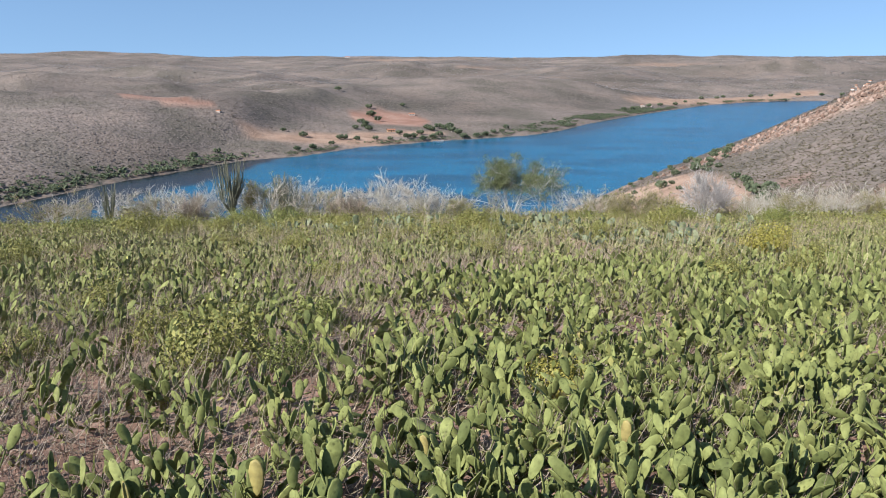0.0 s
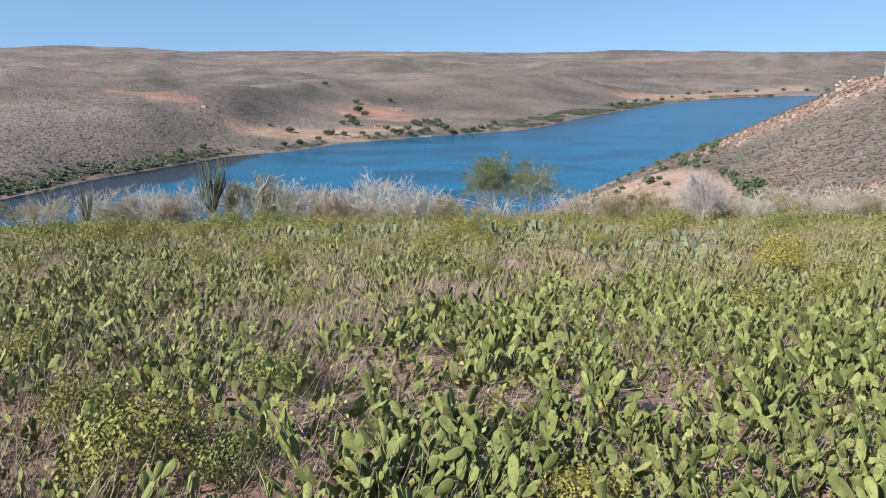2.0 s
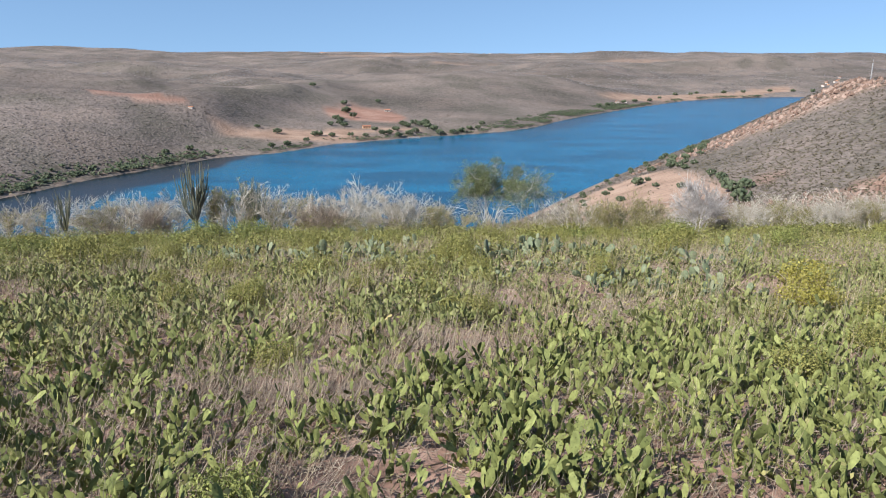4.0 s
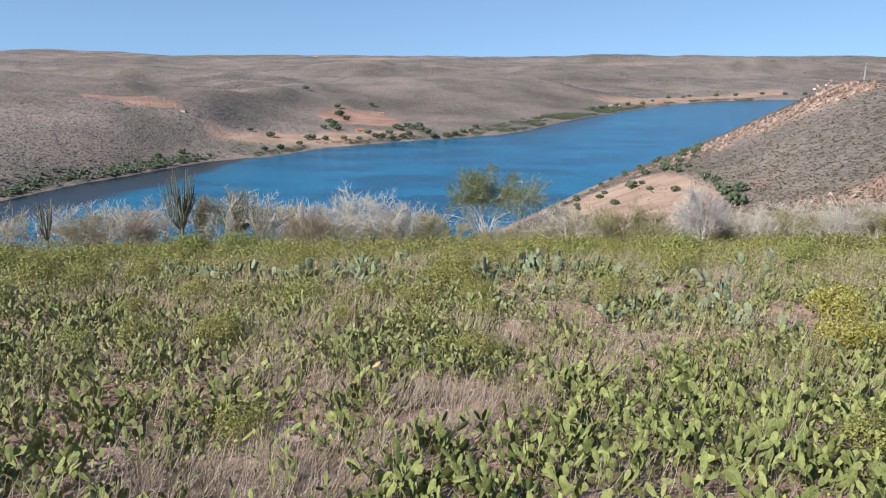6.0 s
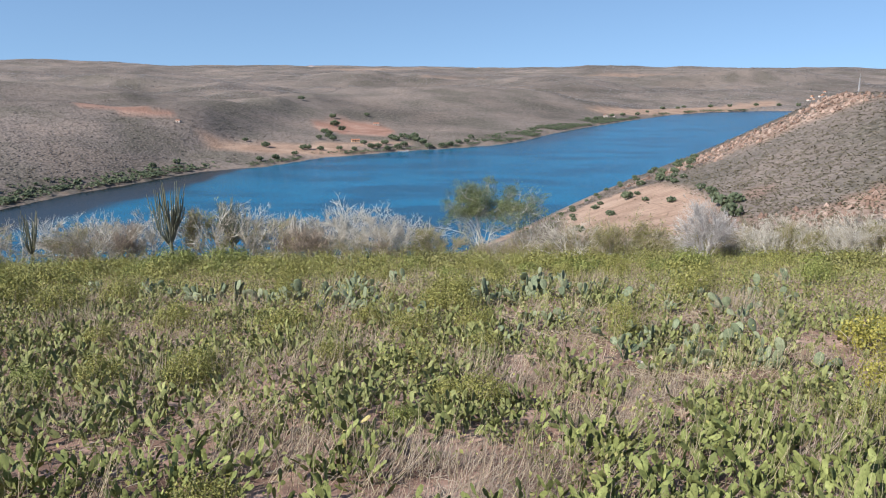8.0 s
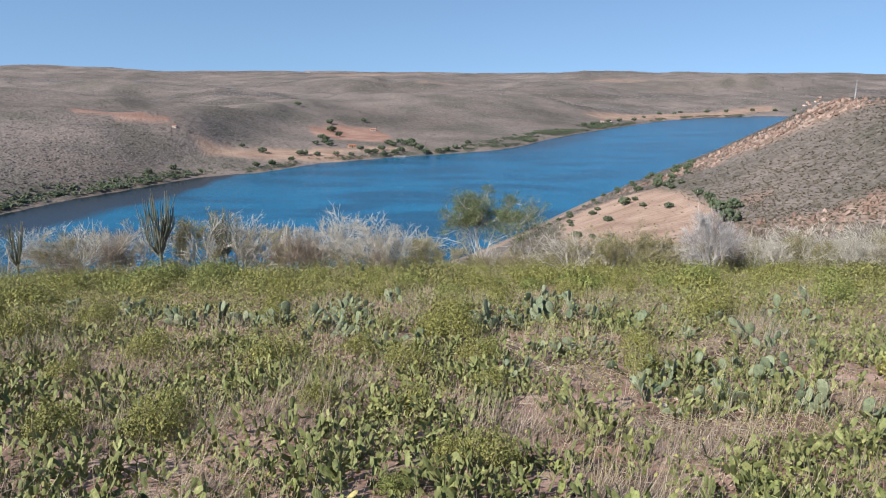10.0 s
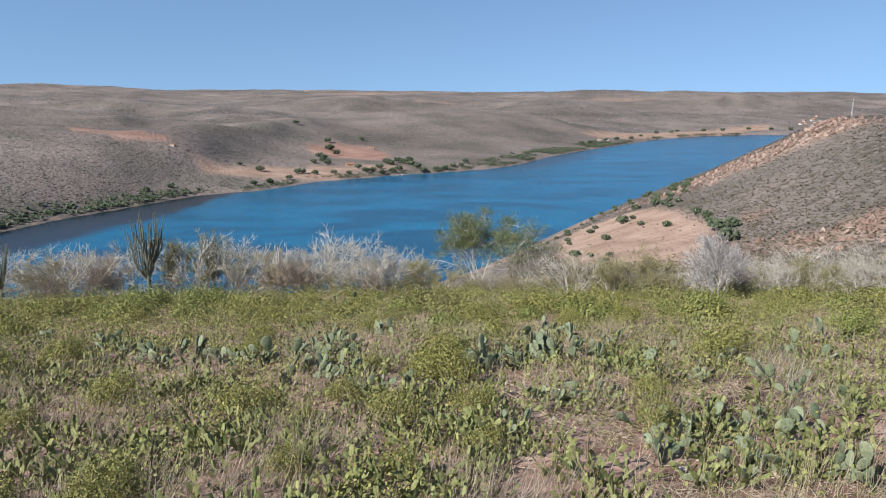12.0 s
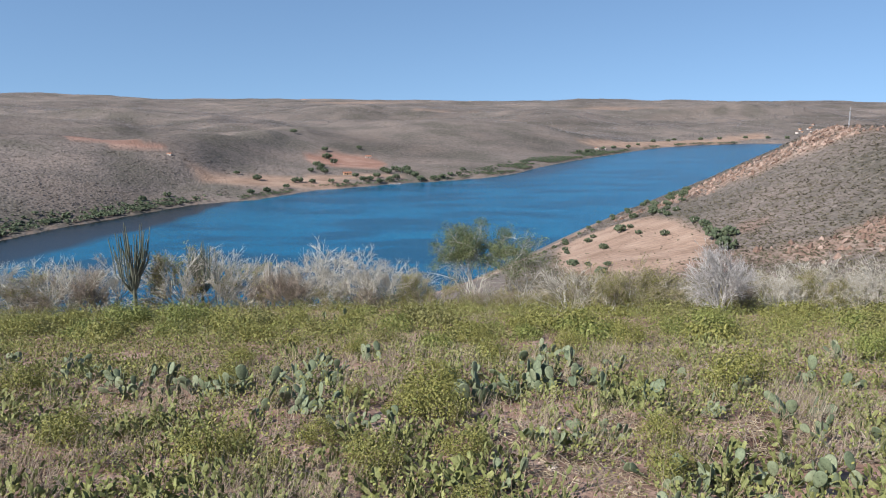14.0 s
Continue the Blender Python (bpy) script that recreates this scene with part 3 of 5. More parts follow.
def pad_shape(width, rim=10, inner=True, thick=0.07, bend=0.06):
    """A cactus pad one unit long that grows along z from the origin, thin along y."""
    a = np.arange(rim) * 2 * math.pi / rim
    prof = np.sin(a) * (0.66 + 0.40 * (0.5 - 0.5 * np.cos(a)))
    edge = np.stack([0.5 * width * prof, 0 * a, 0.5 - 0.5 * np.cos(a)], -1)
    mid = np.array([0, 0, 0.52])
    verts, faces = [edge], []
    if inner:
        for s in (1, -1):
            ring = mid + (edge - mid) * 0.84
            ring[:, 1] = s * thick * 0.5
            verts.append(ring)
        verts.append(np.array([[0, thick * 0.54, 0.52], [0, -thick * 0.54, 0.52]]))
        for k in range(rim):
            j = (k + 1) % rim
            faces += [(k, j, rim + j), (k, rim + j, rim + k), (rim + k, rim + j, 3 * rim)]
            faces += [(j, k, 2 * rim + k), (j, 2 * rim + k, 2 * rim + j), (2 * rim + j, 2 * rim + k, 3 * rim + 1)]
    else:
        verts.append(np.array([[0, thick * 0.6, 0.52], [0, -thick * 0.6, 0.52]]))
        for k in range(rim):
            j = (k + 1) % rim
            faces += [(k, j, rim), (j, k, rim + 1)]
    v = np.concatenate(verts)
    v[:, 1] += bend * (v[:, 2] ** 2 - (v[:, 0] * 2) ** 2 * 0.5)
    return v, np.array(faces)


def cactus_pads(rng, size, stems, tiers, spread):
    """Poses (turn, place, length) of the pads of one plant: each pad carries a fan of younger ones on its upper rim."""
    out = []

    def grow(place, turn, length, tier):
        out.append((turn, place, length))
        if tier >= tiers:
            return
        count = rng.choice([1, 2, 2, 3]) if tier == 0 else rng.choice([0, 0, 1, 2])
        for k in range(count):
            side = (k - (count - 1) / 2) * 0.8 + rng.uniform(-0.35, 0.35)
            root = place + turn @ (np.array([0.40 * math.sin(side), 0, 0.95 - 0.22 * abs(side)]) * length)
            roll, twist, nod = side * 0.9, rng.uniform(-1.3, 1.3), rng.uniform(-0.55, 0.55)
            fan = np.array([[math.cos(roll), 0, math.sin(roll)], [0, 1, 0], [-math.sin(roll), 0, math.cos(roll)]])
            young = turn @ fan @ turns_of(np.array([twist]), np.array([nod]))[0]
            if young[2, 2] < 0.25:
                young = turns_of(np.array([rng.uniform(0, 6.28)]), np.array([rng.uniform(0.3, 1.2)]), np.array([rng.uniform(-1.5, 1.5)]))[0]
            grow(root, young, length * rng.uniform(0.78, 1.04), tier + 1)

    for k in range(stems):
        a = rng.uniform(0, 2 * math.pi)
        r = spread * math.sqrt(rng.uniform(0, 1))
        turn = turns_of(np.array([a + math.pi / 2 + rng.uniform(-0.8, 0.8)]), np.array([rng.uniform(0.2, 1.15)]), np.array([rng.uniform(-1.5, 1.5)]))[0]
        grow(np.array([r * math.cos(a), r * math.sin(a), -0.03]), turn, size * rng.uniform(0.8, 1.15), 0)
    return out


def branching(rng, base, heading, length, radius, depth, splits=(2, 3), bend=0.25, lift=0.15, shrink=0.72, angle=0.6):
    """Branch lines of a tree or bush: (points, radii, depth)."""
    lines = []

    def grow(p, d, size, rad, level):
        pts, radii = [p], [rad]
        steps = 3 if level < depth - 1 else (2 if level < depth else 1)
        for s in range(steps):
            d = d + np.array([rng.gauss(0, bend), rng.gauss(0, bend), rng.gauss(0, bend * 0.6) + lift])* 0.5
            d = d / np.linalg.norm(d)
            p = p + d * size / steps
            pts.append(p)
            radii.append(rad * (1 - 0.45 * (s + 1) / steps))
        lines.append((np.array(pts), np.array(radii), level))
        if level >= depth:
            return
        for k in range(rng.randint(*splits)):
            side = np.array([rng.gauss(0, 1), rng.gauss(0, 1), rng.gauss(0, 0.6)])
            side -= side.dot(d) * d
            side /= np.linalg.norm(side) + 1e-6
            turn = angle * rng.uniform(0.6, 1.3)
            root = pts[-1] if k == 0 else pts[rng.choice([1, 2, 3]) if len(pts) > 3 else 1]
            grow(root, d * math.cos(turn) + side * math.sin(turn), size * shrink * rng.uniform(0.8, 1.15), max(radii[-1] * 0.85, 0.0022), level + 1)

    grow(np.array(base, float), np.array(heading, float) / np.linalg.norm(heading), length, radius, 0)
    return lines


def leaf_cloud(rng, centres, count, spread, size, squash=0.7, width=0.55):
    """Small pointed leaves in loose clumps round the centres."""
    centres = np.asarray(centres)
    r = np.random.RandomState(rng.randint(0, 10**6))
    pick = centres[r.randint(0, len(centres), count)]
    off = r.normal(0, 1, (count, 3)) * spread * np.array([1, 1, squash])
    leaf = np.array([[0, 0, 0], [width * 0.5, 0.12, 0.5], [0, 0, 1.0], [-width * 0.5, 0.12, 0.5]])
    turns = turns_of(r.uniform(0, 6.28, count), r.uniform(0.2, 2.0, count), r.uniform(-1, 1, count))
    s = size * r.uniform(0.6, 1.3, count)
    return stamp(leaf, np.array([[0, 1, 2, 3]]), pick + off, turns, np.stack([s, s, s], -1))


def leaf_domes(rng, clumps, count, size, width=0.6):
    """Leaves that cover several rounded clumps (centre, radius, height), facing outwards."""
    r = np.random.RandomState(rng.randint(0, 10**6))
    area = np.array([a * b for _, a, b in clumps])
    pick = r.choice(len(clumps), count, p=area / area.sum())
    centre = np.array([c for c, _, _ in clumps], float)[pick]
    radii = np.array([(a, a, b) for _, a, b in clumps])[pick]
    u = r.normal(0, 1, (count, 3))
    u[:, 2] = np.abs(u[:, 2]) - 0.35
    u /= np.linalg.norm(u, axis=1, keepdims=True)
    places = centre + u * radii * r.uniform(0.62, 1.2, (count, 1))
    out = u / radii
    out = out / np.linalg.norm(out, axis=1, keepdims=True) + r.normal(0, 0.42, (count, 3))
    out /= np.linalg.norm(out, axis=1, keepdims=True)
    side = np.cross(out, r.normal(0, 1, (count, 3)))
    side /= np.linalg.norm(side, axis=1, keepdims=True) + 1e-9
    turns = np.stack([side, out, np.cross(side, out)], -1)
    leaf = np.array([[0, 0, -0.5], [width * 0.5, 0.1, 0], [0, 0.05, 0.5], [-width * 0.5, 0.1, 0]])
    s = size * r.uniform(0.6, 1.3, count)
    return stamp(leaf, np.array([[0, 1, 2, 3]]), places, turns, np.stack([s, s, s], -1))


def lines_mesh(name, lines, mat, sides=3):
    return np_mesh(name, *joined([tube(p, r, sides) for p, r, _ in lines]), mat)


# ---------------------------------------------------------------- the cactus field
rng = random.Random(7)
PAD_SLIM = [np_mesh("pad", *pad_shape(w, 10, True, 0.04, b), PAD_GREEN) for w, b in ((0.47, 0.06), (0.53, -0.08), (0.42, 0.14))]
PAD_ROUND = [np_mesh("pad", *pad_shape(w, 12, True, 0.05, b), PAD_GREY) for w, b in ((0.74, 0.05), (0.82, -0.05), (0.66, 0.08))]
PAD_OLD = [np_mesh("pad", *pad_shape(0.46, 10, True, 0.06, 0.12), PAD_YELLOW)]


def cactus_thing(rng, meshes, size, stems, tiers, spread, label, group, old=0.0):
    ob = thing("prickly_pear", label, "cactus", group)
    for turn, place, length in cactus_pads(rng, size, stems, tiers, spread):
        m = Matrix.Translation(place) @ Matrix(turn.tolist()).to_4x4() @ Matrix.Scale(length, 4)
        if rng.random() < old:
            part("pad", PAD_OLD[0], ob, "withered yellow pad", m)
        else:
            part("pad", rng.choice(meshes), ob, "", m)
    return ob


GREEN_KINDS = [cactus_thing(rng, PAD_SLIM, 0.132, rng.randint(5, 7), 2, 0.19, "bushy green prickly pear with slim upright pads", "cacti in the field", 0.012) for k in range(8)]
GREY_KINDS = [cactus_thing(rng, PAD_ROUND, 0.21, rng.choice([3, 3, 4]), rng.choice([1, 2]), 0.22, "grey-green prickly pear with large round pads", "large round-padded cacti", 0.0) for k in range(5)]


def patch_value(x, y, patches):
    """Highest of several soft round patches (x, y, radius, strength) of the plan."""
    v = np.zeros(np.shape(x))
    ragged = 0.3 * fbm(x, y, 0.7, 3, 61)
    for cx, cy, r, s in patches:
        v = np.maximum(v, s * (1 - sstep(0.55, 1.15, np.hypot(x - cx, y - cy) / r + ragged)))
    return v


# spots of the plan: x, y, half width
OLIVE_SPOTS = [(-1.45, 4.45, 0.38), (-2.1, 5.3, 0.3), (-3.27, 6.97, 0.3), (-2.9, 4.9, 0.22), (-7.4, 12.7, 0.51), (1.55, 3.4, 0.12), (5.7, 11.1, 0.39), (-1.5, 9.5, 0.31), (-2.0, 16.4, 0.42), (-2.6, 13.1, 0.36), (1.0, 14.4, 0.3), (0.1, 13.9, 0.28), (0.75, 12.0, 0.34), (-8.6, 20.7, 0.67),
               (-4.9, 16.2, 0.34), (0.05, 15.8, 0.42), (1.05, 16.0, 0.36), (-2.7, 13.7, 0.36), (-2.8, 21.2, 0.34), (0.8, 19.2, 0.62), (2.2, 26.0, 0.55), (-0.7, 24.8, 0.37), (3.2, 15.3, 0.33), (-7.0, 19.5, 0.54), (-1.0, 13.9, 0.3),
               (0.8, 18.0, 0.55), (-3.1, 23.4, 0.44), (2.3, 23.2, 0.43), (4.4, 25.1, 0.49), (6.1, 26.1, 0.6), (6.0, 19.8, 0.63), (-3.7, 28.3, 0.57), (-0.7, 16.8, 0.3), (3.6, 16.6, 0.36), (-4.2, 17.8, 0.44), (-6.4, 21.0, 0.52)]
GREEN_SPOTS = [(-0.98, 4.45, 0.24), (-1.05, 5.95, 0.3), (8.8, 27.2, 0.85), (10.0, 22.2, 0.67), (-9.1, 33.8, 1.0), (-6.9, 33.0, 1.0), (-4.6, 13.4, 0.35), (-0.1, 11.4, 0.2)]
YELLOW_SPOTS = [(0.65, 3.95, 0.27), (6.5, 14.4, 0.6), (5.2, 12.0, 0.52), (5.7, 12.2, 0.36)]
BARE_SPOTS = [(-0.35, 3.41, 0.13), (-0.44, 2.82, 0.17), (-1.64, 3.33, 0.16), (1.25, 3.25, 0.1), (-1.71, 2.92, 0.12), (1.85, 17.0, 0.42), (4.6, 16.2, 0.27), (-2.11, 8.33, 0.23), (-1.9, 11.7, 0.28), (2.6, 11.8, 0.29), (1.9, 15.4, 0.33), (2.7, 13.2, 0.46),
              (3.1, 13.0, 0.46), (-1.6, 20.6, 0.32), (-0.8, 16.2, 0.26), (3.9, 12.9, 0.42), (2.6, 15.0, 0.26), (4.6, 13.0, 0.36), (-1.2, 12.1, 0.16), (2.2, 17.0, 0.42), (3.2, 17.5, 0.4), (1.4, 17.7, 0.36), (-1.1, 20.3, 0.38), (-0.6, 19.2, 0.35),
              (4.8, 17.1, 0.41), (5.3, 16.8, 0.41), (7.9, 19.2, 0.43), (2.1, 15.6, 0.4), (2.7, 15.4, 0.4), (6.4, 21.6, 0.6)]
BRUSH_SPOTS = [(-0.73, 6.37, 0.28), (-0.78, 4.4, 0.15), (-2.67, 6.31, 0.27), (-3.14, 5.86, 0.24), (-2.2, 3.65, 0.14), (-1.4, 13.6, 0.7), (-1.2, 10.6, 0.5), (1.0, 13.2, 0.6), (3.3, 16.1, 0.6), (-0.1, 10.4, 0.41), (5.1, 16.0, 0.6), (-3.3, 19.2, 0.8),
               (1.0, 3.53, 0.11), (-1.69, 6.2, 0.14), (-6.3, 18.0, 0.73), (-0.83, 8.2, 0.5), (-1.3, 8.35, 0.35), (-1.9, 8.42, 0.32), (-1.8, 11.4, 0.4), (0.7, 10.0, 0.42), (0.3, 9.3, 0.22), (2.7, 12.5, 0.54), (1.7, 11.3, 0.42), (3.9, 10.9, 0.34),
               (-0.3, 9.0, 0.19), (-0.9, 14.6, 0.45), (-4.5, 16.5, 0.54), (-3.2, 13.2, 0.41), (4.9, 13.6, 0.45), (-3.7, 10.1, 0.25), (-3.2, 17.1, 0.46), (-2.5, 14.1, 0.34), (-0.7, 17.5, 0.37), (-1.8, 14.0, 0.34), (2.8, 16.3, 0.34),
               (0.9, 19.3, 0.42), (-3.7, 14.2, 0.29), (5.8, 16.9, 0.58), (-3.9, 16.4, 0.44), (-1.2, 15.4, 0.31), (-5.4, 17.8, 0.46), (-4.1, 19.0, 0.58), (-0.4, 20.4, 0.6), (-3.4, 19.6, 0.49), (6.1, 18.6, 0.48), (5.2, 22.8, 0.5), (4.9, 19.9, 0.41)]
LUSH_SPOTS = [(-1.0, 3.45, 0.28), (-1.35, 3.75, 0.25), (-0.75, 3.2, 0.2), (-1.45, 3.05, 0.15), (-1.85, 3.95, 0.2), (-0.55, 3.75, 0.25), (-2.3, 4.3, 0.25), (-0.5, 10.5, 0.3), (3.2, 10.6, 0.35), (4.0, 9.8, 0.5), (-0.5, 7.9, 0.35), (-3.0, 8.0, 0.5), (1.3, 8.6, 0.6), (2.8, 8.2, 0.8), (-4.2, 11.6, 0.5), (-2.2, 10.2, 0.25), (0.1, 8.4, 0.25), (-3.0, 9.0, 0.3), (0.2, 13.2, 0.7), (1.6, 14.6, 0.3),
              (2.1, 13.6, 0.35), (-2.8, 12.0, 0.5), (-0.9, 12.1, 0.4), (-0.3, 13.3, 0.5), (-4.6, 12.2, 0.6), (-2.0, 15.0, 0.7), (-4.0, 15.4, 0.6), (-3.2, 15.0, 0.5), (1.0, 15.2, 0.4)]
BARE = [(px, py, 1.25 * pr, 1.0) for px, py, pr in BARE_SPOTS]
BRUSHY = [(px, py, 1.2 * pr, 1.0) for px, py, pr in BRUSH_SPOTS]
LUSH = [(px, py, 1.3 * pr, 1.5 if py < 5 else 1.0) for px, py, pr in LUSH_SPOTS]
SHRUBBY = [(px, py, 0.9 * pr, 1.0) for px, py, pr in OLIVE_SPOTS + GREEN_SPOTS + YELLOW_SPOTS]


def cactus_chance(x, y):
    side = sstep(-1.6, 0.4, x + 0.5 * fbm(x, y, 1.5, 3, 64))
    near = 1 - sstep(7.6, 9.6, y - 0.5 * x * (x > 0) + 1.2 * fbm(x, y, 3, 3, 62))
    v = near * (0.32 + 0.6 * side) + (1 - near) * (0.54 + 0.15 * fbm(x, y, 4, 2, 66)) * (1 - 0.75 * sstep(15, 22, y))
    v = v * np.clip(0.75 + 0.4 * near + 1.6 * fbm(x, y, 1.1, 3, 63), 0.05, 1.4)
    v = np.maximum(v, 0.58 * patch_value(x, y, LUSH))
    return np.clip(v * (1 - patch_value(x, y, SHRUBBY)) * (1 - patch_value(x, y, BARE)) * (1 - (0.85 - 0.3 * sstep(9, 12, y)) * patch_value(x, y, BRUSHY)), 0, 1)


def field_points(spacing, y0, y1, seed, margin=2.5):
    r = np.random.RandomState(seed)
    gx, gy = np.meshgrid(np.arange(-36, 36, spacing), np.arange(y0, y1, spacing), indexing="ij")
    x, y = gx.ravel() + r.uniform(-0.5, 0.5, gx.size) * spacing, gy.ravel() + r.uniform(-0.5, 0.5, gx.size) * spacing
    keep = np.abs(x) < 0.66 * (y + 1) + margin
    return x[keep], y[keep], r


def plant_cactus_field():
    x, y, r = field_points(0.2, 0.4, 26, 3, 1.8)
    keep = r.uniform(0, 1, len(x)) < cactus_chance(x, y)
    x, y = x[keep], y[keep]
    order = np.argsort(y + 0.25 * np.abs(x) + 20 * (y < 1.6) + 9 * (np.abs(x) > 0.66 * (y + 1) + 1.0))
    x, y = x[order], y[order]
    z = ground_z(x, y)
    count = 118
    for k in range(count):
        m = pose(x[k], y[k], z[k], r.uniform(-8, 8), r.uniform(-8, 8), r.uniform(0, 360)) @ Matrix.Scale(r.uniform(0.75, 1.15), 4)
        kind = GREEN_KINDS[r.randint(0, len(GREEN_KINDS))]
        kind.scale = (1, 1, 1)
        copy_thing(kind, m)
    # the rest of the field, too many to count
    shapes = [pad_shape(0.47, 8, True, 0.045, 0.08), pad_shape(0.48, 7, False, 0.05, 0.1), pad_shape(0.5, 5, False, 0.05, 0.1)]
    kinds = [cactus_pads(rng, 0.132, rng.randint(3, 5), 2, 0.18) for _ in range(14)]
    places, turns, sizes = [], [], []
    for k in range(count, len(x)):
        pads = kinds[r.randint(0, 14)]
        spin, s = r.uniform(0, 6.28), r.uniform(0.65, 1.2) * (1 + 0.04 * float(sstep(8, 11, y[k])))
        q = turns_of(np.array([spin]), np.array([r.uniform(-0.12, 0.12)]))[0]
        for turn, place, length in pads:
            places.append(np.array([x[k], y[k], z[k]]) + q @ place * s)
            turns.append(q @ turn)
            sizes.append(length * s)
    s = np.array(sizes)
    places, turns = np.array(places), np.array(turns)
    depth = places[:, 1] + r.normal(0, 0.5, len(places)) + 6 * (np.abs(places[:, 0]) > 0.66 * (places[:, 1] + 1) + 0.9) + 6 * (places[:, 1] < 1.6)
    bands = [(depth < 4.3, PAD_GREEN_NEAR, "dense thicket of slim-padded green prickly pear on the slope"), ((depth >= 4.3) & (depth < 11), PAD_GREEN_NEAR, "green prickly pear thicket among dry brush"),
             (depth >= 11, PAD_GREEN_FAR, "scattered small green prickly pear in dry grass")]
    for (pick, skin, label), (v, f) in zip(bands, shapes):
        verts, faces = stamp(v, f, places[pick], turns[pick], np.stack([s, s, s], -1)[pick])
        tagged(new("prickly_pear_thicket", np_mesh("prickly_pear_thicket", verts, faces, skin, len(v) > 18)), label, "cactus thicket", kind="stuff")


plant_cactus_field()
for ob in GREEN_KINDS:
    ob.matrix_basis = pose(rng.uniform(-3, 3.5), rng.uniform(4.5, 7), 0)
    ob.location.z = float(ground_z(ob.location.x, ob.location.y))

GREY_SPOTS = [(-4.4, 20.7, 1), (-4.0, 21.3, 1), (-2.1, 20.5, 1.1), (-1.3, 20.7, 1), (-0.3, 17.4, 0.8), (1.9, 19.7, 1), (2.5, 19.8, 1), (3.1, 20.1, 1), (2.3, 16.6, 1.05), (3.1, 15.2, 1), (2.9, 13.9, 1), (3.9, 15.3, 0.9), (4.3, 14.9, 1), (3.5, 13.6, 0.9),
              (3.9, 13.9, 1.1), (4.25, 13.5, 1.15), (5.1, 14.9, 1), (4.8, 13.2, 1.1), (4.7, 15.4, 0.8), (0.25, 17.6, 0.7), (-6.0, 22.4, 0.8), (-7.8, 23.5, 0.8), (-4.8, 21.4, 1), (-3.0, 20.7, 1.1), (-2.4, 21.1, 1), (-1.5, 22.2, 1), (1.7, 19.1, 1.2),
              (1.5, 20.3, 1), (3.3, 19.2, 1), (2.65, 16.8, 0.85), (-1.4, 18.4, 1), (-1.8, 18.8, 0.9), (-1.05, 18.9, 1), (3.0, 16.8, 0.75), (4.1, 18.5, 1), (4.5, 17.9, 0.9), (5.7, 19.3, 0.7), (7.7, 19.9, 1.1), (7.2, 19.5, 0.9), (5.8, 17.5, 1),
              (5.6, 16.1, 1), (6.1, 16.2, 1), (3.4, 14.8, 0.9), (1.4, 15.3, 0.9), (-8.7, 25.4, 1), (-6.6, 23.9, 0.9), (-0.1, 23.1, 0.9), (-1.8, 33.3, 1.2), (-2.5, 33.0, 1.2), (9.4, 22.3, 1), (3.3, 23.1, 1.1), (2.6, 21.6, 1), (3.5, 21.5, 1), (4.3, 21.5, 0.9), (2.1, 19.3, 0.9), (2.2, 20.0, 0.9), (2.8, 19.4, 0.9), (2.9, 20.6, 0.9), (1.6, 19.6, 0.8), (3.6, 20.2, 0.8), (-3.6, 20.9, 0.9), (-4.4, 21.6, 0.8), (-2.7, 20.4, 0.9), (-1.7, 20.9, 0.8), (-0.9, 21.4, 0.8), (3.9, 19.6, 0.8), (5.0, 20.6, 0.8), (6.4, 20.4, 0.8), (-5.4, 21.9, 0.8)]


def plant_grey_cacti():
    r = np.random.RandomState(5)
    for k, (x, y, s) in enumerate(GREY_SPOTS):
        m = pose(x, y, float(ground_z(x, y)), r.uniform(-8, 8), r.uniform(-8, 8), r.uniform(0, 360)) @ Matrix.Scale(s * (1.2 if y > 17 else 0.95), 4)
        if k < len(GREY_KINDS):
            GREY_KINDS[k].matrix_basis = m
        else:
            ob = GREY_KINDS[k % len(GREY_KINDS)]
            keep = ob.matrix_basis.copy()
            ob.scale = (1, 1, 1)
            copy_thing(ob, m)
            ob.matrix_basis = keep


plant_grey_cacti()
withered = cactus_thing(rng, PAD_SLIM, 0.16, 5, 2, 0.16, "green prickly pear with several withered yellow pads", "cacti in the field", 0.3)
withered.matrix_basis = pose(-0.52, 10.75, float(ground_z(-0.52, 10.75)))


# ---------------------------------------------------------------- grass, weeds and dry brush
def blades(x, y, z, r, low, high, wide, lean, mat, name, label, category):
    """Thin blades, each standing at its own point."""
    n = len(x)
    v = np.array([[-0.5, 0, 0], [0.5, 0, 0], [0.1, 0.02, 1.0]])
    tall = r.uniform(low, high, n)
    turns = turns_of(r.uniform(0, 6.28, n), r.uniform(0.5, 1.0 + lean * 0.6, n))
    verts, faces = stamp(v, np.array([[0, 1, 2]]), np.stack([x, y, z], -1), turns, np.stack([np.full(n, wide) * r.uniform(0.7, 1.4, n), tall, tall], -1))
    return tagged(new(name, np_mesh(name, verts, faces, mat)), label, category, kind="stuff")


def tufted(spacing, y0, y1, seed, chance, per, spread, margin=2.6):
    x, y, r = field_points(spacing, y0, y1, seed, margin)
    keep = r.uniform(0, 1, len(x)) < chance(x, y)
    x, y = np.repeat(x[keep], per), np.repeat(y[keep], per)
    x, y = x + r.normal(0, spread, len(x)), y + r.normal(0, spread, len(x))
    return x, y, ground_z(x, y) - 0.01, r


GREY_GROUND = [(px, py, 0.5 * ps, 1.0) for px, py, ps in GREY_SPOTS]


